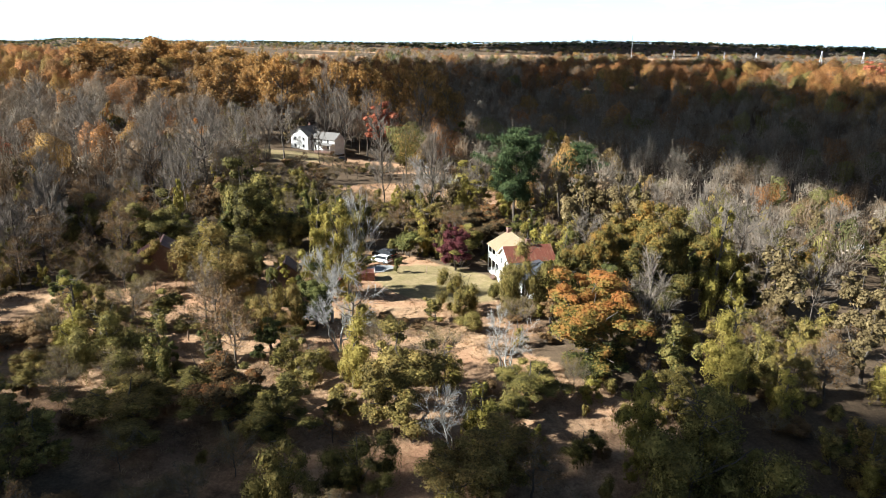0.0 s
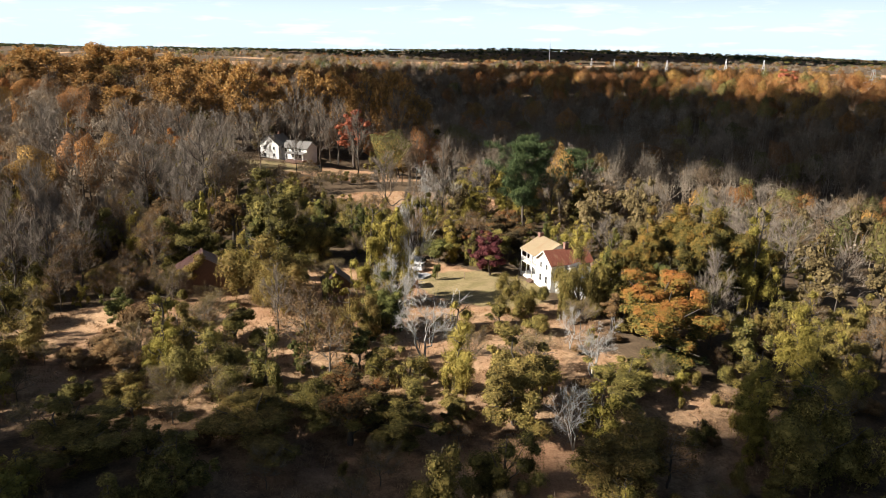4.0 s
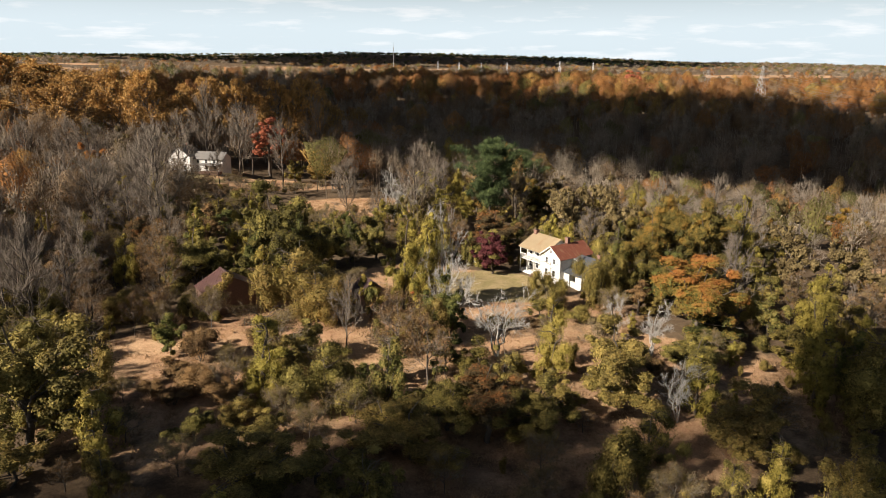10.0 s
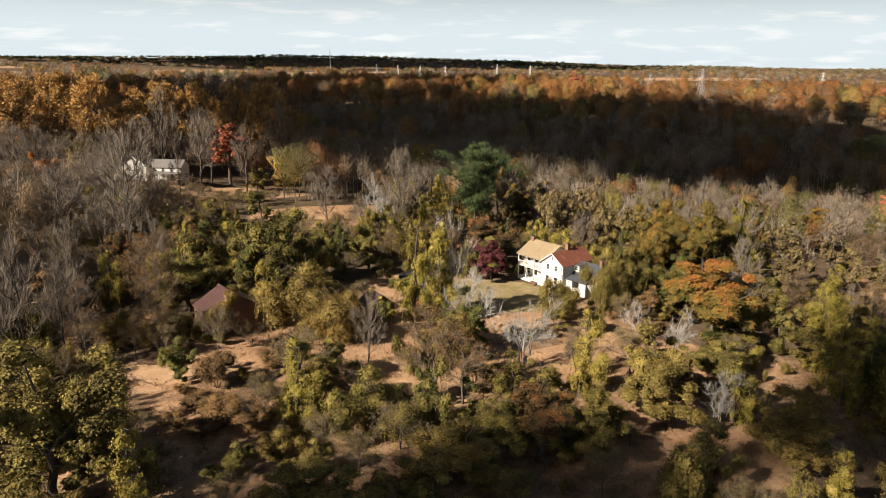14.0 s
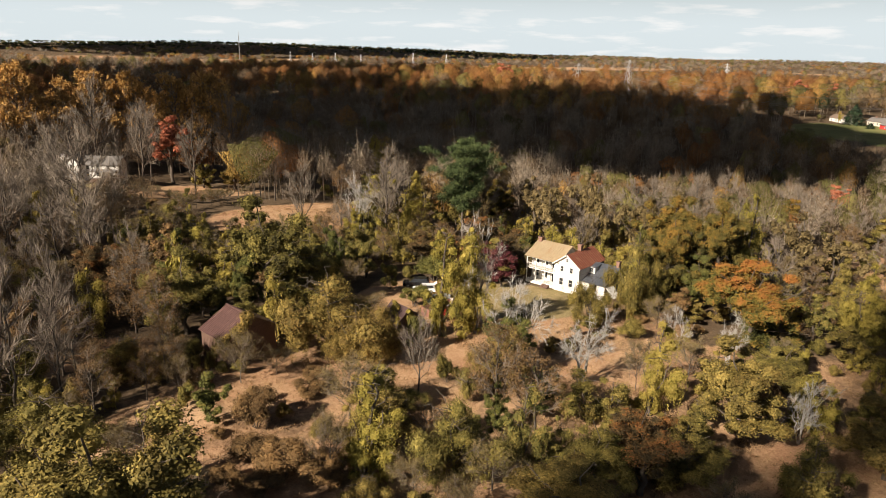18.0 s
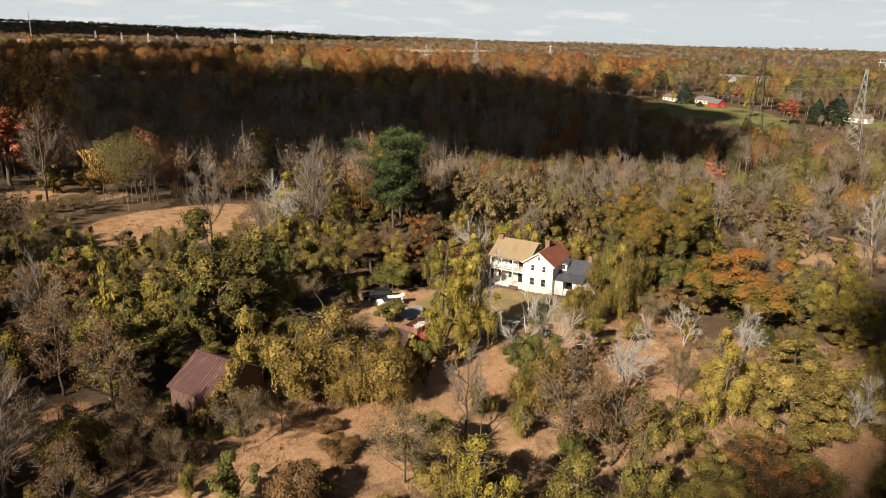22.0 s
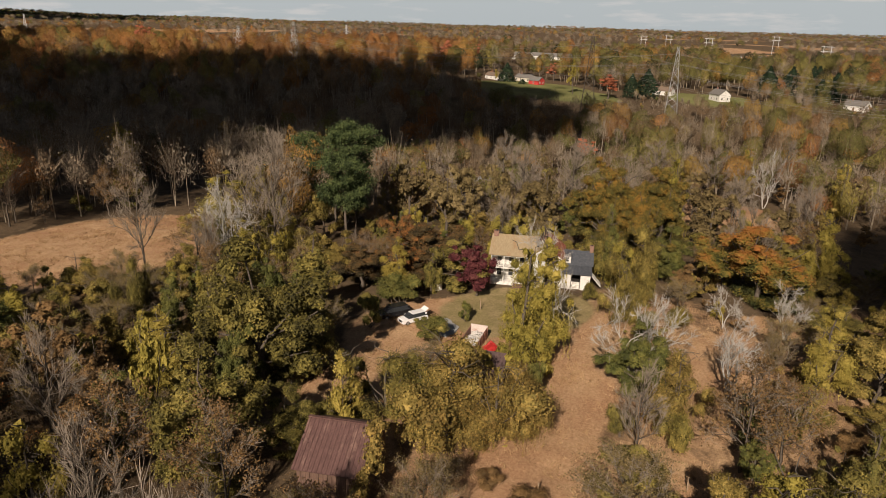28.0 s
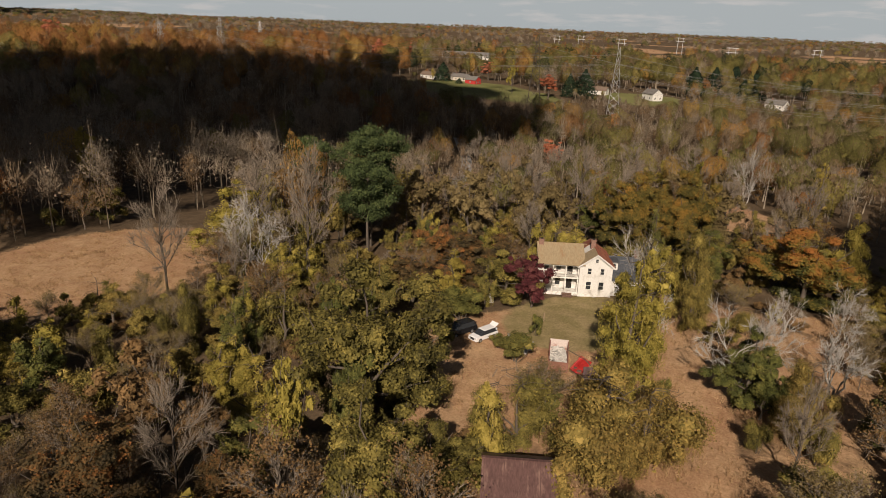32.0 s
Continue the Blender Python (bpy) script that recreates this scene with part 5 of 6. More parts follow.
house = thing("farmhouse", "two-storey white farmhouse with rusty tin roofs and double porch", "house", HOUSE)
# main block with the two-storey porch in front
bm = bmesh.new()
for x0, x1 in ((-6.5, -0.05),):
    v = [bm.verts.new(p) for p in ((x0, 2.0, -0.6), (x0, 7.0, -0.6), (x0, 7.0, 5.75), (x0, 4.3, 7.1), (x0, 2.0, 5.85), (x1, 2.0, -0.6), (x1, 7.0, -0.6), (x1, 7.0, 5.75), (x1, 4.3, 7.1), (x1, 2.0, 5.85))]
    for f in ((0, 1, 2, 3, 4), (9, 8, 7, 6, 5), (0, 4, 9, 5), (1, 6, 7, 2), (4, 3, 8, 9), (3, 2, 7, 8), (0, 5, 6, 1)):
        bm.faces.new([v[i] for i in f])
bmesh.ops.recalc_face_normals(bm, faces=bm.faces)
part("main_wall", bm, WHITE, house)
bm = bmesh.new()
slab(bm, [(-6.85, -0.15, 4.95), (0.9, -0.15, 4.95), (0.9, 4.3, 7.3), (-6.85, 4.3, 7.3)], 0.1)
slab(bm, [(-6.85, 7.4, 5.7), (0.9, 7.4, 5.7), (0.9, 4.3, 7.304), (-6.85, 4.3, 7.304)], 0.1)
roof = part("main_roof", bm, TAN_ROOF, house, "faded tan and rust streaked tin roof")
seams(roof, (-6.8, -0.15, 4.95), (-0.1, -0.15, 4.95), (0, 4.4, 2.33), 12)
part("roof_ridge", boxed(-6.85, 1.4, 4.2, 4.4, 7.26, 7.35), TAN_ROOF, house)
part("porch_floor", boxed(-6.5, -0.05, 0.1, 1.99, -0.35, 0.25), WHITE_WORN, house)
part("upper_porch_floor", boxed(-6.5, -0.05, 0.1, 1.99, 2.55, 2.75), WHITE_WORN, house)
part("porch_beam", boxed(-6.5, -0.05, 0.1, 0.28, 4.7, 4.92), WHITE_WORN, house)
for x in (-6.4, -4.3, -2.2, -0.18):
    part("post", boxed(x - 0.08, x + 0.08, 0.1, 0.26, 0.25, 2.55), WHITE_WORN, house)
    part("post", boxed(x - 0.08, x + 0.08, 0.1, 0.26, 2.75, 4.7), WHITE_WORN, house)
for x in (-6.27, -4.17, -2.05):
    bm = boxed(x, x + 1.78, 0.14, 0.22, 3.62, 3.7)
    box(bm, x, x + 1.78, 0.15, 0.21, 2.95, 3.02)
    rail = part("railing", bm, WHITE_WORN, house)
    for k in range(11):
        part("baluster", boxed(x + 0.07 + k * 0.16, x + 0.11 + k * 0.16, 0.16, 0.2, 3.02, 3.62), WHITE_WORN, rail)
for x in (-5.2, -3.2):
    window(house, (x, 1.99, 1.45), 0.75, 1.4, (0, -1, 0))
    window(house, (x, 1.99, 4.0), 0.75, 1.3, (0, -1, 0))
for z in (1.25, 3.76):
    d = part("door", boxed(-1.75, -0.85, 1.93, 1.99, z - 1.0, z + 1.0), SHADOWED, house, "dark panelled door")
    part("knob", boxed(-1.0, -0.94, 1.88, 1.929, z - 0.05, z + 0.02), STEEL, d)
for k in range(3):
    part("porch_step", boxed(-2.6, -1.0, -0.25 - 0.28 * k, 0.08 - 0.28 * k, -0.4, 0.1 - 0.16 * k), BARN_WOOD, house)
window(house, (-6.51, 4.4, 4.1), 0.7, 1.2, (-1, 0, 0))
window(house, (-6.51, 5.6, 1.4), 0.7, 1.3, (-1, 0, 0))
# gabled front wing
part("front_wing", prism([(0, -0.6), (5.3, -0.6), (5.3, 4.95), (2.65, 6.85), (0, 4.95)], 0, 8.6), WHITE, house)
bm = bmesh.new()
slab(bm, [(-0.42, -0.4, 4.78), (-0.42, 3.6, 4.78), (2.65, 3.6, 7.0), (2.65, -0.4, 7.0)], 0.09)
part("wing_roof", bm, TAN_ROOF, house)
bm = bmesh.new()
slab(bm, [(5.72, -0.4, 4.78), (5.72, 8.9, 4.78), (2.65, 8.9, 7.004), (2.65, -0.4, 7.004)], 0.09)
slab(bm, [(-0.42, 6.4, 4.78), (-0.42, 8.9, 4.78), (2.65, 8.9, 7.002), (2.65, 6.4, 7.002)], 0.09)
roof = part("wing_roof", bm, RED_ROOF, house, "rust and red painted tin roof")
seams(roof, (5.72, -0.3, 4.78), (5.72, 8.8, 4.78), (-3.05, 0, 2.2), 14)
bm = bmesh.new()
for x0, x1 in ((-0.42, 2.65), (5.72, 2.65)):
    slab(bm, [(x0, -0.44, 4.79), (x0, -0.36, 4.79), (x1, -0.36, 7.02), (x1, -0.44, 7.02)], 0.2)
part("barge_board", bm, WHITE, house)
for x in (1.6, 3.65):
    window(house, (x, -0.02, 4.05), 0.55, 0.95, (0, -1, 0))
    window(house, (x, -0.02, 1.6), 0.75, 1.25, (0, -1, 0))
window(house, (2.65, -0.02, 5.85), 0.4, 0.55, (0, -1, 0))
window(house, (5.32, 6.6, 4.1), 0.7, 1.1, (1, 0, 0))
part("foundation", boxed(-0.04, 5.34, -0.04, 0.5, -0.6, 0.0), WHITE_WORN, house)
chimney(house, -6.15, 4.1, 5.6, 7.95)
chimney(house, 2.5, 4.5, 5.6, 8.1)
# kitchen wing with its dormer and low front porch
part("kitchen_wall", prism([(0, 0), (4.7, 0), (4.7, 4.0), (2.3, 5.55), (0, 4.0)], 0, 4.9), WHITE, house).matrix_basis = pose(10.2, 3.25, -0.6, 0, 0, 90)
bm = bmesh.new()
slab(bm, [(5.31, 2.9, 3.22), (10.5, 2.9, 3.22), (10.5, 5.55, 5.08), (5.31, 5.55, 5.08)], 0.08)
slab(bm, [(5.31, 8.25, 3.22), (10.5, 8.25, 3.22), (10.5, 5.55, 5.084), (5.31, 5.55, 5.084)], 0.08)
roof = part("kitchen_roof", bm, GREY_ROOF, house, "dark grey standing seam tin roof")
seams(roof, (5.4, 2.9, 3.22), (10.45, 2.9, 3.22), (0, 2.62, 1.84), 11)
part("dormer", boxed(5.35, 6.7, 3.2, 5.05, 3.3, 4.75), WHITE, house)
bm = bmesh.new()
slab(bm, [(5.32, 3.0, 4.72), (6.85, 3.0, 4.72), (6.85, 5.35, 5.0), (5.32, 5.35, 5.0)], 0.07)
part("dormer_roof", bm, GREY_ROOF, house)
window(house, (6.0, 3.19, 4.1), 0.7, 0.75, (0, -1, 0))
bm = bmesh.new()
slab(bm, [(5.0, 0.7, 2.35), (10.3, 0.7, 2.35), (10.3, 3.24, 3.18), (5.31, 3.24, 3.18)], 0.08)
roof = part("porch_roof", bm, GREY_ROOF, house, "low black tin porch roof")
part("porch_wall", boxed(5.4, 6.9, 1.0, 3.23, -0.6, 2.28), WHITE, house)
part("porch_wall", boxed(8.5, 10.1, 1.0, 3.23, -0.6, 2.28), WHITE, house)
# back of the porch opening, its shade painted as a near-black sheet
part("porch_back_shade", boxed(6.92, 8.48, 3.05, 3.23, -0.6, 2.5), SHADOWED, house)
part("counter", boxed(7.0, 8.4, 1.25, 1.55, -0.4, 0.8), WHITE_WORN, house)
window(house, (10.21, 5.55, 3.9), 0.55, 0.8, (1, 0, 0))
window(house, (10.21, 4.45, 1.4), 0.6, 1.0, (1, 0, 0))
bm = bmesh.new()
slab(bm, [(10.25, 1.15, 2.2), (11.9, 1.25, 0.35), (11.9, 3.65, 0.3), (10.25, 3.65, 2.15)], 0.08)
part("leaning_bulkhead", bm, WHITE_WORN, house, "white boards leaning on the end wall")
chimney(house, 10.05, 5.6, 4.2, 6.1, 0.3)

PALE_ROOF = surface("grey_shingles", (0.12, 0.11, 0.1), (0.2, 0.19, 0.175), 0.8, 0.9)
BROWN_ROOF = surface("brown_shingles", (0.14, 0.1, 0.075), (0.22, 0.165, 0.125), 0.8, 0.9)
RED_BOARD = surface("bright_red_boards", (0.36, 0.03, 0.03), (0.5, 0.06, 0.05), 0.8, 0.7)
BEIGE = surface("beige_siding", (0.46, 0.42, 0.35), (0.6, 0.55, 0.46), 0.8, 0.8)


def far_house(name, label, x, y, turn, w, d, eave, ridge, wall, roof_mat, wins=3, storeys=1, chim=True, category="house"):
    """A gabled house, w along its ridge and d deep."""
    h = thing(name, label, category, at(x, y, turn))
    part("wall", prism([(-d / 2, -1.5), (d / 2, -1.5), (d / 2, eave), (0, ridge - 0.15), (-d / 2, eave)], -w / 2, w / 2), wall, h).rotation_euler = (0, 0, radians(90))
    bm = bmesh.new()
    o = 0.45
    drop = (ridge - eave) * o / (d / 2)
    slab(bm, [(-w / 2 - o, -d / 2 - o, eave - drop), (w / 2 + o, -d / 2 - o, eave - drop), (w / 2 + o, 0, ridge), (-w / 2 - o, 0, ridge)], 0.15)
    slab(bm, [(-w / 2 - o, d / 2 + o, eave - drop), (w / 2 + o, d / 2 + o, eave - drop), (w / 2 + o, 0, ridge + 0.004), (-w / 2 - o, 0, ridge + 0.004)], 0.15)
    part("roof", bm, roof_mat, h)
    for s in range(storeys):
        z = 1.4 + s * 2.7
        for k in range(wins):
            px = -w / 2 + (k + 0.5) * w / wins
            for sg in (-1, 1):
                window(h, (px, sg * (d / 2 + 0.02), z), 0.9, 1.2, (0, sg, 0))
        for sg in (-1, 1):
            for q in (-0.25, 0.25):
                window(h, (sg * (w / 2 + 0.02), q * d, z), 0.9, 1.2, (sg, 0, 0))
    if chim:
        chimney(h, w * 0.25, 0.3, eave, ridge + 0.9)
    return h


def at(x, y, turn):
    return pose(x, y, z_at(x, y), 0, 0, turn)


white_house = far_house("white_house", "white two-storey house with a long wing among tall bare trees", -54.0, 283, 60, 9, 8.6, 5.6, 8.8, WHITE, PALE_ROOF, 2, 2)
part("wing_wall", prism([(-3.4, -1.5), (3.4, -1.5), (3.4, 4.6), (0, 6.7), (-3.4, 4.6)], 0, 11.5), WHITE, white_house).matrix_basis = pose(1.0, -4.32, 0, 0, 0, 180)
bm = bmesh.new()
slab(bm, [(-2.85, -4.35, 4.35), (-2.85, -16.2, 4.35), (1.0, -16.2, 6.85), (1.0, -4.35, 6.85)], 0.15)
slab(bm, [(4.85, -4.35, 4.35), (4.85, -16.2, 4.35), (1.0, -16.2, 6.854), (1.0, -4.35, 6.854)], 0.15)
part("wing_roof", bm, PALE_ROOF, white_house)
for y in (-6.2, -9.4, -12.6):
    for z in (1.4, 3.6):
        window(white_house, (-2.42, y, z), 0.9, 1.2, (-1, 0, 0))
part("porch_roof", slab(bmesh.new(), [(-4.9, -7.5, 2.5), (-4.9, -15.5, 2.5), (-2.44, -15.5, 3.0), (-2.44, -7.5, 3.0)], 0.12), PALE_ROOF, white_house)
for y in (-7.7, -11.5, -15.3):
    part("porch_post", boxed(-4.8, -4.62, y - 0.09, y + 0.09, -0.6, 2.42), WHITE, white_house)
part("deck", boxed(-4.9, -2.44, -15.5, -7.5, -0.9, 0.1), BARN_WOOD, white_house)
far_house("ranch_house", "long low white house beside a green pasture", 412, 288, 68, 17, 8, 3.0, 5.2, WHITE, BROWN_ROOF, 4)
far_house("ranch_house", "long low pale house behind the pasture", 420, 268, 72, 14, 8, 3.0, 5.2, BEIGE, PALE_ROOF, 4)
far_house("red_barn", "bright red barn with pale roof in a pasture", 404, 254, 70, 9, 7, 3.0, 5.4, RED_BOARD, PALE_ROOF, 1, 1, False, "barn")
far_house("bungalow", "pale bungalow under the power line", 398, 165, 80, 15, 8, 3.0, 5.2, WHITE, BROWN_ROOF, 3)
far_house("white_cottage", "small white house with grey roof at the wood's edge", 392, 128, 40, 11, 8, 4.2, 7.2, WHITE, PALE_ROOF, 2, 1)
far_house("white_cottage", "white house standing among the far trees", 560, 105, 85, 12, 8, 3.6, 6.2, WHITE, PALE_ROOF, 3)
far_house("grey_cottage", "grey-roofed house half hidden by evergreens", 430, 48, 60, 13, 9, 3.4, 6.2, WHITE, PALE_ROOF, 3)
far_house("grey_cottage", "pale distant house among brown trees", 700, 60, 70, 14, 9, 3.4, 6.2, BEIGE, PALE_ROOF, 3)
for x, y, w in ((705, 372, 22), (715, 352, 26), (722, 330, 24)):
    far_house("long_white_building", "long white building on the far rise", x, y, 78, w, 12, 5.0, 8.5, WHITE, PALE_ROOF, 4, 1, False, "building")
for x, y in ((560, 690), (470, 780), (545, 610), (980, 160), (1010, 130), (250, 900), (330, 620)):
    far_house("far_house", "small white house far off in the woods", x, y, 60 + (x * 7) % 60, 12, 8, 4.5, 7.5, WHITE, PALE_ROOF, 2, 1, False)

# ======== barn and shed ========
barn = thing("barn", "old board barn with brown-red ribbed tin roof", "barn", Matrix.Translation((-50.2, 123.2, 1.0)) @ pose(0, 0, 0, 0, 0, -76))
part("barn_wall", prism([(-4.2, -1.0), (4.2, -1.0), (4.2, 4.5), (0, 6.75), (-4.2, 4.5)], 0, 5.4), BARN_WOOD, barn).matrix_basis = pose(5.5, 0, 0, 0, 0, 90)
bm = bmesh.new()
slab(bm, [(-0.3, -4.5, 4.43), (5.9, -4.5, 4.43), (5.9, 0, 6.95), (-0.3, 0, 6.95)], 0.07)
slab(bm, [(-0.3, 4.5, 4.43), (5.9, 4.5, 4.43), (5.9, 0, 6.954), (-0.3, 0, 6.954)], 0.07)
roof = part("barn_roof", bm, BARN_ROOF, barn)
seams(roof, (-0.3, -4.5, 4.43), (5.9, -4.5, 4.43), (0, 4.5, 2.52), 15, 0.035)
part("ridge_cap", boxed(-0.35, 5.95, -0.16, 0.16, 6.94, 7.02), BARN_ROOF, barn)
part("barn_door", boxed(1.2, 3.8, -4.3, -4.22, -0.9, 2.3), BARN_WOOD, barn)
for k in range(13):
    part("board", boxed(0.12 + k * 0.4, 0.12 + k * 0.4 + 0.37, -4.26, -4.205, 2.35, 4.2), BARN_WOOD, barn)

SHED_ROOF = surface("dark_purplish_tin", (0.055, 0.034, 0.034), (0.115, 0.07, 0.066), 1.0, 0.6, 0.2, 0.4, 0.2, wear=(0.14, 0.09, 0.075), stretch=(1.6, 0.35, 1))
shed = thing("shed", "low shed with dark purplish tin roof among vines", "shed", pose(-26.6, 115.8, z_at(-26.6, 115.8), 0, 0, -83))
part("shed_wall", prism([(-2.2, -0.6), (2.2, -0.6), (2.2, 3.5), (0, 5.2), (-2.2, 3.5)], -2.1, 2.1), BARN_WOOD, shed).rotation_euler = (0, 0, radians(90))
bm = bmesh.new()
slab(bm, [(-2.3, -2.6, 3.35), (2.3, -2.6, 3.35), (2.3, 0, 5.45), (-2.3, 0, 5.45)], 0.07)
slab(bm, [(-2.3, 2.6, 3.35), (2.3, 2.6, 3.35), (2.3, 0, 5.454), (-2.3, 0, 5.454)], 0.07)
roof = part("shed_roof", bm, SHED_ROOF, shed)
seams(roof, (-2.3, -2.6, 3.35), (2.3, -2.6, 3.35), (0, 2.6, 2.1), 10, 0.03)


def creeper(label, ends, n, r, seed, foliage):
    """A vine that creeps along a line over a roof or wall and hangs down from it."""
    rng = np.random.default_rng(seed)
    a, b = np.array(ends[0], float), np.array(ends[1], float)
    blobs = []
    for k in range(n):
        p = a + (b - a) * (k + 0.5) / n + rng.normal(size=3) * r * 0.4
        blobs.append((p[0], p[1], p[2], r * rng.uniform(0.6, 1.15)))
    v, f = crown_of_blobs(rng, blobs, 230, 0.19, 0.35, 0.9, 0.3)
    root = thing("climbing_vine", label, "vine", Matrix())
    raw_mesh("stem", *with_inner(tubes([bend(rng, (b[0], b[1], z_at(b[0], b[1]) - 0.2), b, 0.09, 0.06, 4, 0.04), bend(rng, b, a, 0.06, 0.03, 6, 0.02)])), BARK, root, smooth=True)
    raw_mesh("foliage", v, f, LEAF[foliage], root)


creeper("yellow-green vine creeping over a tin shed roof", ((-27.0, 117.0, 6.3), (-28.6, 113.0, 4.6)), 11, 0.5, 51, "yellow")
creeper("yellow-green vine hanging over a shed gable", ((-26.6, 113.2, 6.1), (-25.4, 113.0, 2.6)), 7, 0.65, 52, "yellow")
creeper("green vine climbing the corner of a barn", ((-48.9, 117.3, 8.1), (-53.3, 116.2, 4.8)), 12, 0.75, 53, "olive")

# ======== yard: container, cars, small things ========
RUST_RED = surface("rusty_red_steel", (0.2, 0.08, 0.06), (0.34, 0.17, 0.13), 1.2, 0.6, 0.2, 0.4, 0.2, wear=(0.16, 0.08, 0.05))
PALE_STEEL = surface("faded_pink_white_steel", (0.5, 0.4, 0.36), (0.68, 0.6, 0.56), 1.2, 0.6, 0.1, 0.4, 0.2, wear=(0.3, 0.14, 0.1))
TARP = surface("bright_red_tarpaulin", (0.5, 0.03, 0.03), (0.66, 0.06, 0.05), 0.6, 0.45, 0.0, 0.5, 0.3)
RUBBLE = surface("grey_white_rubble", (0.25, 0.23, 0.21), (0.7, 0.68, 0.64), 1.6, 0.95, bump=0.6)
GRAVEL = surface("pale_grey_gravel", (0.22, 0.22, 0.22), (0.38, 0.38, 0.37), 3.0, 0.95, bump=0.5)
CAR_WHITE = surface("white_car_paint", (0.74, 0.74, 0.74), (0.8, 0.8, 0.8), 0.3, 0.25, 0.0, 0.6, 0.0)
CAR_BLACK = surface("black_car_paint", (0.012, 0.012, 0.014), (0.02, 0.02, 0.022), 0.3, 0.2, 0.0, 0.6, 0.0)
TYRE = surface("black_rubber", (0.015, 0.015, 0.015), (0.03, 0.03, 0.03), 2.0, 0.85)
LAMP = surface("clear_lamp_glass", (0.5, 0.5, 0.5), (0.7, 0.7, 0.7), 1.0, 0.15, 0.2)
REDLAMP = surface("red_lamp_glass", (0.3, 0.01, 0.01), (0.4, 0.02, 0.02), 1.0, 0.2)

skip = thing("roll_off_container", "rusty red open steel container heaped with pale rubble", "container", pose(-15.2, 122.4, z_at(-15.2, 122.4), 0, 0, 8))
part("floor", boxed(-3.1, 3.1, -1.15, 1.15, -0.1, 0.12), RUST_RED, skip)
for y in (-1.2, 1.12):
    w = part("side_wall", boxed(-3.1, 3.1, y, y + 0.08, 0.12, 1.5), RUST_RED, skip)
    for k in range(8):
        part("rib", boxed(-3.0 + k * 0.85, -2.9 + k * 0.85, y - 0.06 if y < 0 else y + 0.08, y - 0.002 if y < 0 else y + 0.14, 0.12, 1.5), RUST_RED, w)
part("end_wall", boxed(-3.18, -3.1, -1.2, 1.2, 0.0, 1.5), RUST_RED, skip)
part("end_door", boxed(3.1, 3.18, -1.2, 1.2, 0.0, 1.75), PALE_STEEL, skip, "pale pinkish faded end door")
rng = np.random.default_rng(8)
bm = bmesh.new()
for k in range(190):
    x, y = rng.uniform(-2.85, 2.85), rng.uniform(-0.95, 0.95)
    s = rng.uniform(0.12, 0.4)
    top = 1.15 - 0.25 * abs(y) - 0.08 * abs(x)
    box(bm, -s, s, -s * 0.6, s * 0.6, -s * 0.2, s * 0.2, 0, Matrix.LocRotScale((x, y, rng.uniform(top - 0.5, top)), Euler(rng.uniform(-0.6, 0.6, 3) + np.array([0, 0, rng.uniform(0, 3)])), None))
heap = tagged(put("rubble_heap", bm, RUBBLE), "broken pale boards and plaster filling a container", "rubble", kind="stuff")
heap.matrix_world = skip.matrix_basis
bm = bmesh.new()
g = [[bm.verts.new((-1.1 + 0.22 * i, -0.9 + 0.22 * j, 1.75 - 0.11 * i - 0.03 * j + 0.06 * math.sin(i * 1.3 + j) + 0.05 * math.cos(j * 1.7))) for j in range(9)] for i in range(11)]
for i in range(10):
    for j in range(8):
        bm.faces.new((g[i][j], g[i + 1][j], g[i + 1][j + 1], g[i][j + 1]))
bmesh.ops.solidify(bm, geom=bm.faces[:], thickness=0.03)
put("red_tarp", bm, TARP, None, "", True).matrix_basis = pose(-17.6, 119.2, z_at(-17.6, 119.2) + 0.02, 0, 0, 150)
tagged(bpy.data.objects["red_tarp"], "bright red tarpaulin over a pile beside the container", "tarp")
bm = bmesh.new()
for k in range(26):
    x, y, s = rng.normal() * 0.55, rng.normal() * 0.45, rng.uniform(0.18, 0.4)
    box(bm, -s, s, -s * 0.8, s * 0.8, 0, s * 1.2, 0.03, Matrix.LocRotScale((x, y, -0.1 + max(0, 0.8 - 0.6 * math.hypot(x, y))), Euler((0, 0, rng.uniform(0, 3))), None))
tagged(put("scrap_pile", bm, BARN_WOOD), "low pile of brown scrap under a tarpaulin", "scrap", kind="stuff").matrix_basis = pose(-17.6, 119.2, z_at(-17.6, 119.2), 0, 0, 20)


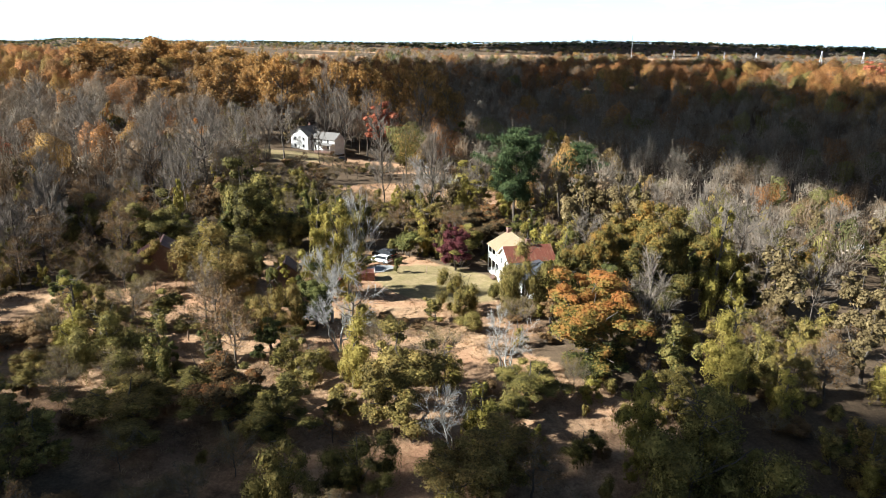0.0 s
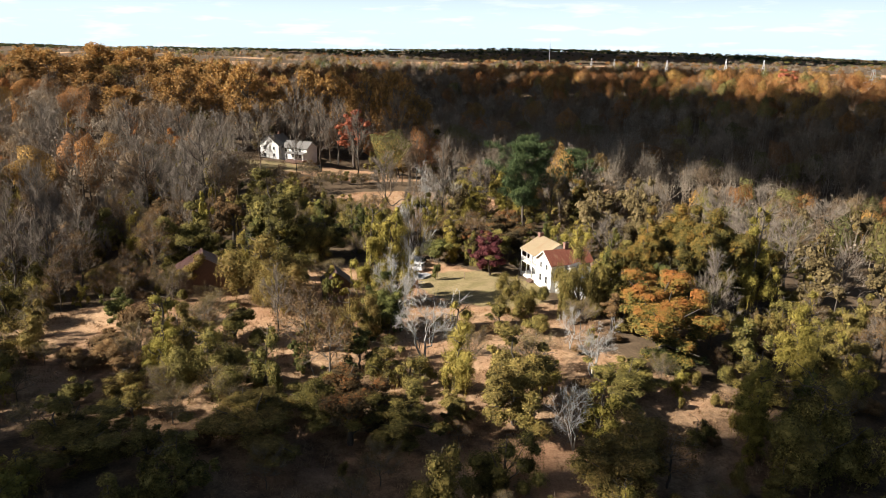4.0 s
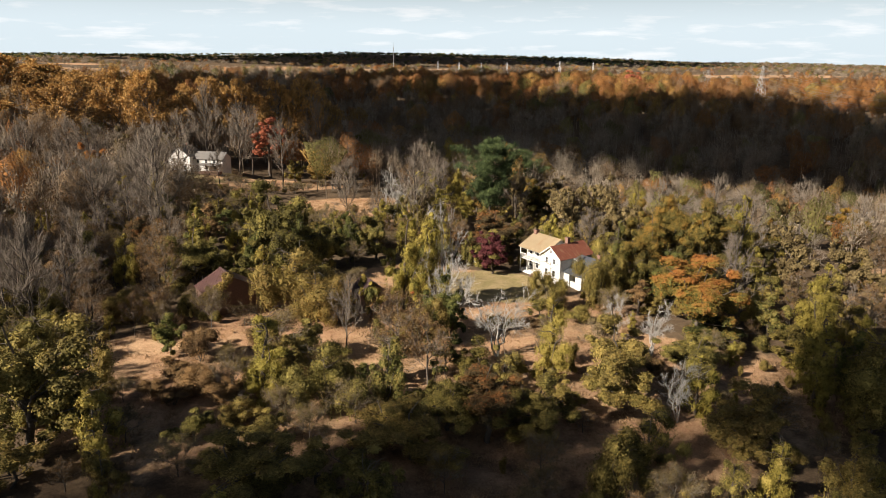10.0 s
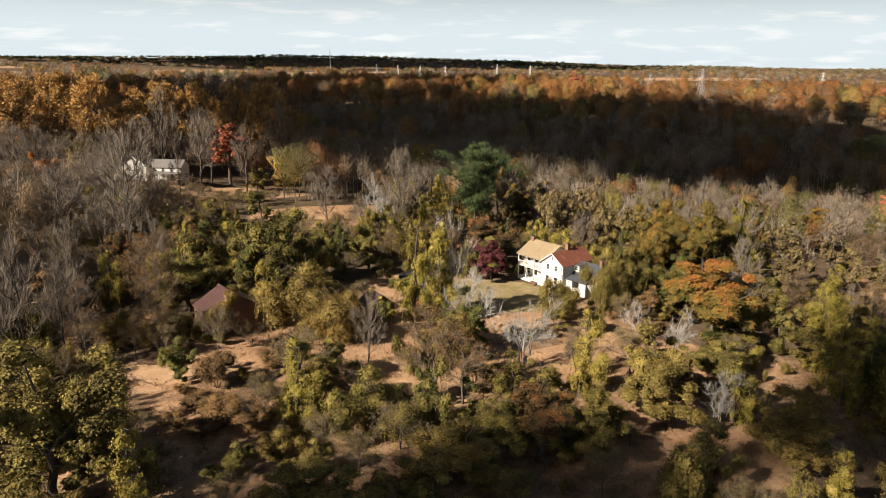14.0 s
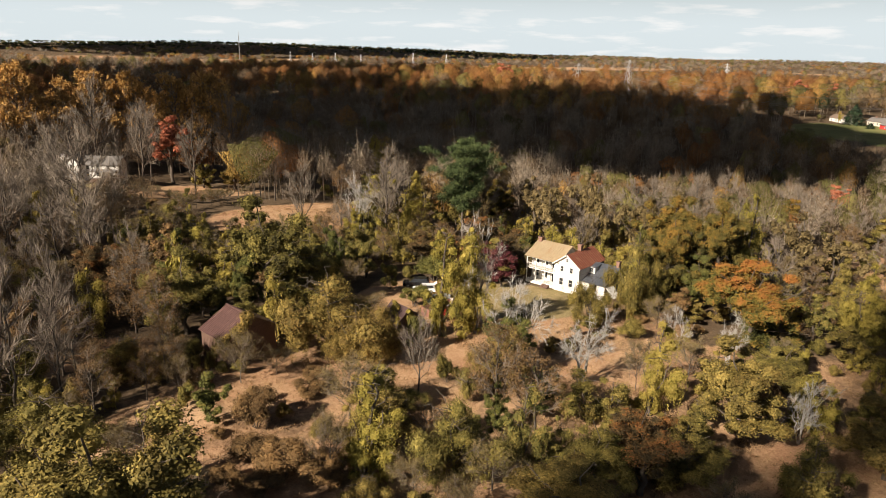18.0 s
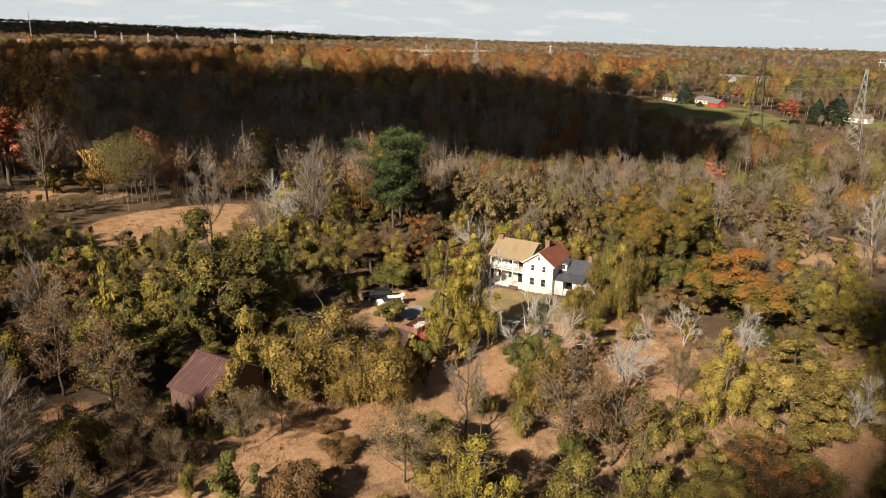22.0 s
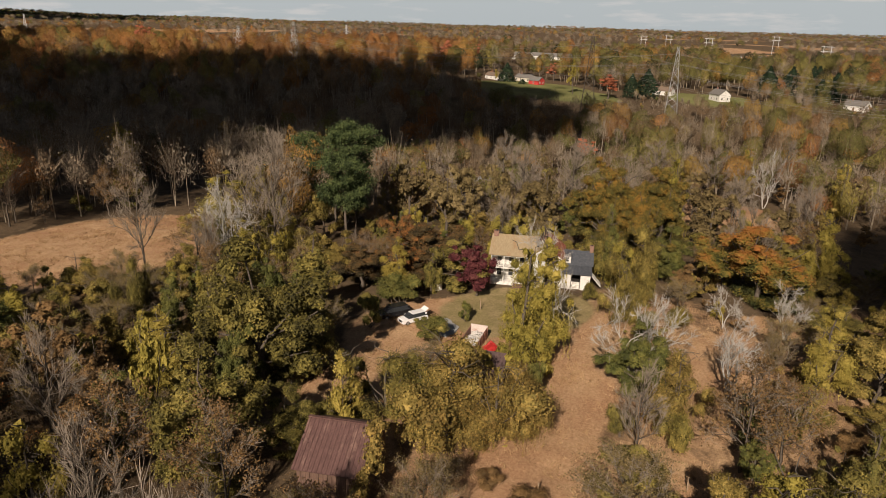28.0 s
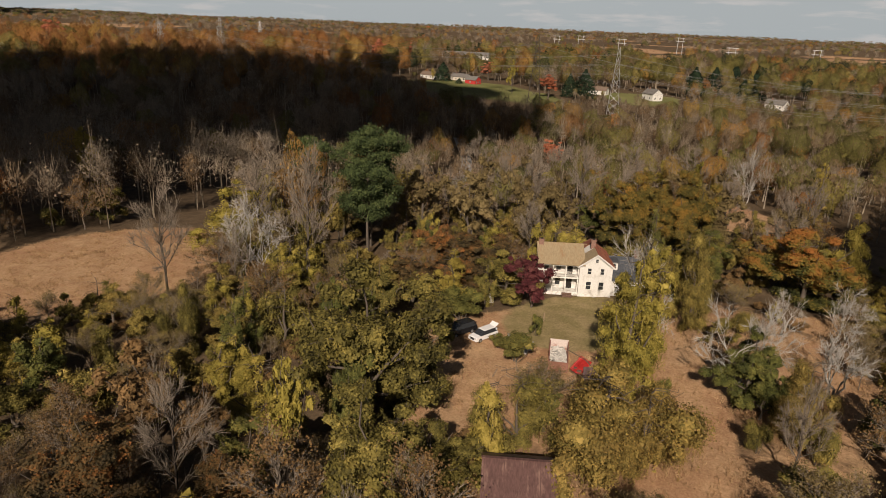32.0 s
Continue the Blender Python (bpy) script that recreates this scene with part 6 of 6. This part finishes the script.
def car(name, label, paint, m, open_gate):
    """A large estate car, 5 m long, nose towards -x."""
    c = thing(name, label, "car", m)
    part("body", prism([(-2.45, 0.35), (-2.45, 0.75), (-2.3, 0.98), (-1.25, 1.08), (2.3, 1.1), (2.45, 0.9), (2.45, 0.35)], -0.95, 0.95), paint, c)
    cab = bmesh.new()
    low = [(-1.3, 0.9), (2.35, 0.9)]
    v = [cab.verts.new(p) for p in ((-1.35, -0.9, 1.07), (2.36, -0.9, 1.09), (2.36, 0.9, 1.09), (-1.35, 0.9, 1.07), (-0.45, -0.72, 1.68), (2.0, -0.74, 1.7), (2.0, 0.74, 1.7), (-0.45, 0.72, 1.68))]
    for f in ((4, 5, 6, 7), (0, 1, 5, 4), (1, 2, 6, 5), (2, 3, 7, 6), (3, 0, 4, 7)):
        cab.faces.new([v[i] for i in f])
    bmesh.ops.recalc_face_normals(cab, faces=cab.faces)
    part("glasshouse", cab, GLASS, c, "dark tinted windows")
    part("car_roof", boxed(-0.5, 2.05, -0.75, 0.75, 1.66, 1.76, 0.03), paint, c)
    for y in (-0.9, 0.86):
        for x in (0.5, 1.45):
            part("pillar", boxed(x - 0.05, x + 0.05, y * 0.95 - 0.01, y * 0.95 + 0.03, 1.07, 1.66), TYRE, c)
        part("rear_pillar", boxed(1.95, 2.3, y * 0.93 - 0.01, y * 0.93 + 0.03, 1.07, 1.62), paint, c)
    for x in (-1.55, 1.45):
        for y in (-0.97, 0.75):
            bm = rod(bmesh.new(), (x, y, 0.37), (x, y + 0.24, 0.37), 0.37, 16)
            t = part("wheel", bm, TYRE, c)
            part("rim", rod(bmesh.new(), (x, y - 0.01, 0.37), (x, y + 0.25, 0.37), 0.23, 10), STEEL, t)
    for y in (-0.8, 0.45):
        part("headlight", boxed(-2.47, -2.36, y, y + 0.35, 0.72, 0.88), LAMP, c)
        part("tail_light", boxed(2.4, 2.47, y, y + 0.35, 0.8, 1.0), REDLAMP, c)
    part("grille", boxed(-2.48, -2.4, -0.42, 0.42, 0.5, 0.85), TYRE, c)
    if open_gate:
        g = slab(bmesh.new(), [(2.0, -0.72, 1.74), (2.7, -0.7, 2.2), (2.7, 0.7, 2.2), (2.0, 0.72, 1.74)], 0.08)
        part("tailgate", g, paint, c, "raised white tailgate")
    return c


car("suv", "white car parked on dry grass with raised tailgate", CAR_WHITE, pose(-11.8, 133.4, z_at(-11.8, 133.4), 0, 0, -30) @ Matrix.Scale(0.86, 4), True)
car("dark_car", "black car parked in tree shade beside a white car", CAR_BLACK, pose(-11.4, 136.9, z_at(-11.4, 136.9), 0, 0, -32), False)
car("dark_car", "dark car parked before a white house", CAR_BLACK, pose(-38, 264, z_at(-38, 264), 0, 0, 10), False)

bm = bmesh.new()
ring = [bm.verts.new((math.cos(k * 0.3142) * (2.1 + 0.3 * math.sin(k * 2.1)), math.sin(k * 0.3142) * (1.5 + 0.25 * math.cos(k * 1.7)), 0.22)) for k in range(20)]
bm.faces.new(ring)
ex = bmesh.ops.extrude_face_region(bm, geom=bm.faces[:])
bmesh.ops.translate(bm, vec=(0, 0, -0.5), verts=[e for e in ex["geom"] if isinstance(e, bmesh.types.BMVert)])
bmesh.ops.recalc_face_normals(bm, faces=bm.faces)
g = put("gravel_patch", bm, GRAVEL)
g.matrix_basis = pose(-11.8, 128.4, z_at(-11.8, 128.4), 0, 0, 30) @ Matrix.Diagonal((1.4, 1.3, 1, 1))
tagged(g, "patch of pale grey gravel in the yard", "gravel", kind="structure")
WOOD = surface("raw_weathered_timber", (0.2, 0.14, 0.09), (0.38, 0.28, 0.19), 2.0, 0.9, bump=0.3)
for x, y, h in ((-2.6, 126.6, 1.5), (-55, 104, 1.6), (-35.5, 92, 1.5), (-43, 104, 1.3)):
    p = put("fence_post", rod(bmesh.new(), (0, 0, -0.4), (0.04, 0.02, h), 0.09, 7, 0.075), WOOD)
    p.matrix_basis = pose(x, y, z_at(x, y))
    tagged(p, "weathered leaning wooden post in the grass", "post", "old fence posts")
b = put("storage_box", boxed(-0.6, 0.6, -0.45, 0.45, -0.2, 1.4, 0.04), WHITE_WORN)
b.matrix_basis = pose(2.2, 136.2, z_at(2.2, 136.2), 0, 0, -40)
tagged(b, "white weathered box beside a maroon tree", "box")
for k in range(9):
    x, y = -21 + rng.normal() * 2.2, 127 + rng.normal() * 1.5
    o = put("plank", boxed(-1.2, 1.2, -0.08, 0.08, 0, 0.06), WOOD)
    o.matrix_basis = pose(x, y, z_at(x, y) + 0.12 + 0.03 * k, 0, rng.uniform(-8, 8), rng.uniform(0, 180))
    tagged(o, "loose grey plank lying in brush", "plank", "loose planks")

# lane in the valley
bm = bmesh.new()
rows = []
for k in range(30):
    f = k / 29
    x, y = 96 + 130 * f, 176 + 34 * f - 26 * f * (1 - f)
    rows.append([bm.verts.new((x + dx * 0.3, y + dx, z_at(x, y) + 0.3)) for dx in (-2.6, 2.6)])
for a, b in zip(rows, rows[1:]):
    bm.faces.new((a[0], b[0], b[1], a[1]))
tagged(put("road", bm, GRAVEL), "narrow pale gravel lane through the valley brush", "road", kind="structure")

# ======== power lines ========


def pylon(x, y, z_top, turn, wide=7.0, arm=7.0, steel=None, thick=1.0):
    """A lattice tower with three pairs of arms; its arm ends are returned for the wires."""
    steel = steel or STEEL
    z0 = z_at(x, y)
    H = z_top - z0
    p = thing("pylon", "grey steel lattice transmission tower", "pylon", pose(x, y, z0, 0, 0, turn), "power line towers")

    def wid(f):
        return wide / 2 * (1 - f) ** 1.15 + 0.55

    for sx in (-1, 1):
        for sy in (-1, 1):
            path = [(np.array((sx * wid(k / 6), sy * wid(k / 6), k / 6 * H - (1.5 if k == 0 else 0))), 0.13 * thick) for k in range(7)]
            raw_mesh("leg", *tubes([path], 4), steel, p)
    for k in range(9):
        f, g = k / 9, (k + 1) / 9
        a, b = wid(f), wid(g)
        for s in (-1, 1):
            for p0, p1 in (((-a, s * a), (b, s * b)), ((a, s * a), (-b, s * b)), ((s * a, -a), (s * b, b)), ((s * a, a), (s * b, -b))):
                part("brace", rod(bmesh.new(), (*p0, f * H), (*p1, g * H), 0.075 * thick, 3), steel, p)
    ends = []
    for f, L in ((0.68, arm), (0.81, arm * 0.9), (0.94, arm * 0.75)):
        for s in (-1, 1):
            bm = bmesh.new()
            rod(bm, (s * wid(f), 0, f * H + 0.9), (s * L, 0, f * H), 0.1, 4)
            rod(bm, (s * wid(f), 0.4, f * H - 0.3), (s * L, 0, f * H), 0.1, 4)
            rod(bm, (s * L, 0, f * H), (s * L, 0, f * H - 1.6), 0.09, 5)
            ends.append(p.matrix_basis @ Vector((s * L, 0, f * H - 1.6)))
            part("crossarm", bm, steel, p)
    return ends


def string_wires(a, b, sag):
    for p, q in zip(a, b):
        path = []
        for k in range(17):
            f = k / 16
            path.append((np.array(p.lerp(q, f) - Vector((0, 0, 4 * sag * f * (1 - f)))), 0.05))
        tagged(raw_mesh("power_cable", *tubes([path], 3), WIRE), "thin sagging power line wire between towers", "cable", "power line wires")


PALE_METAL = surface("weathered_pale_zinc", (0.42, 0.43, 0.44), (0.58, 0.59, 0.6), 0.3, 0.6, 0.1)
pa, pb = pylon(358, 433, 38.9, 12), pylon(340, 471, 35, 5)
DARK_STEEL = surface("weathered_brown_steel", (0.05, 0.04, 0.035), (0.1, 0.085, 0.07), 1.0, 0.7, 0.3)
p1, p2 = pylon(294.7, 187.8, 36.5, 12, steel=DARK_STEEL), pylon(315.8, 146.1, 32.4, 5, 6.0, 6.0)
p3, p4 = pylon(232, -60, 34, 12), pylon(292, -170, 34, 5)
string_wires(pa, p1, 8)
string_wires(pb, p2, 9)
string_wires(p1, p3, 12)
string_wires(p2, p4, 14)
for x, y, h in ((420, 1330, 34), (470, 1345, 34), (520, 1350, 36), (600, 1400, 36), (720, 1390, 38), (760, 1320, 38), (930, 760, 34)):
    pylon(x, y, z_at(x, y) + h, 70, 6.0, 8.0, PALE_METAL, 1.5)
mast = thing("radio_mast", "slender guyed radio mast on the skyline", "mast", at(437.7, 1697.8, 0))
bm = bmesh.new()
for k in range(3):
    a = k * 2.094
    rod(bm, (math.cos(a) * 0.9, math.sin(a) * 0.9, -2), (math.cos(a) * 0.5, math.sin(a) * 0.5, 62), 0.3, 4)
part("mast_frame", bm, STEEL, mast)
part("antenna", rod(bmesh.new(), (0, 0, 62), (0, 0, 72), 0.25, 5), STEEL, mast)


def h_frame(x, y, h=29, turn=80):
    p = thing("h_frame_tower", "pale two-legged power line frame", "pylon", at(x, y, turn), "far power line frames")
    for s in (-1, 1):
        part("leg", rod(bmesh.new(), (s * 4.5, 0, -2), (s * 4, 0, h), 0.42, 6, 0.35), PALE_METAL, p)
    for z in (h * 0.78, h * 0.97):
        part("crossbeam", boxed(-7, 7, -0.35, 0.35, z - 0.35, z + 0.35), PALE_METAL, p)


for x, y in ((1210, 330), (1190, 285), (1000, 200), (1250, 120), (880, 55), (1000, -60)):
    h_frame(x, y)

# dark cedars and a few coloured trees by the far houses
grove("cedar", [(365.9, 178.6, 15, 11), (372, 170, 12, 9), (404, 277, 9, 7), (396, 262, 2.5, 3), (470, 75, 14, 9), (455, 88, 13, 9), (440, 102, 13, 9), (478, 60, 12, 8), (462, 60, 13, 9), (430, 70, 11, 8), (520, 70, 13, 9)])
grove("red", [(352, 190, 13, 12), (440, 252, 12, 11), (166, 155, 11, 8), (470, 330, 18, 14), (455, 350, 19, 14), (330, 560, 22, 15), (-120, 190, 16, 8)])
grove("gold", [(360, 215, 12, 9), (395, 282, 5, 5)])
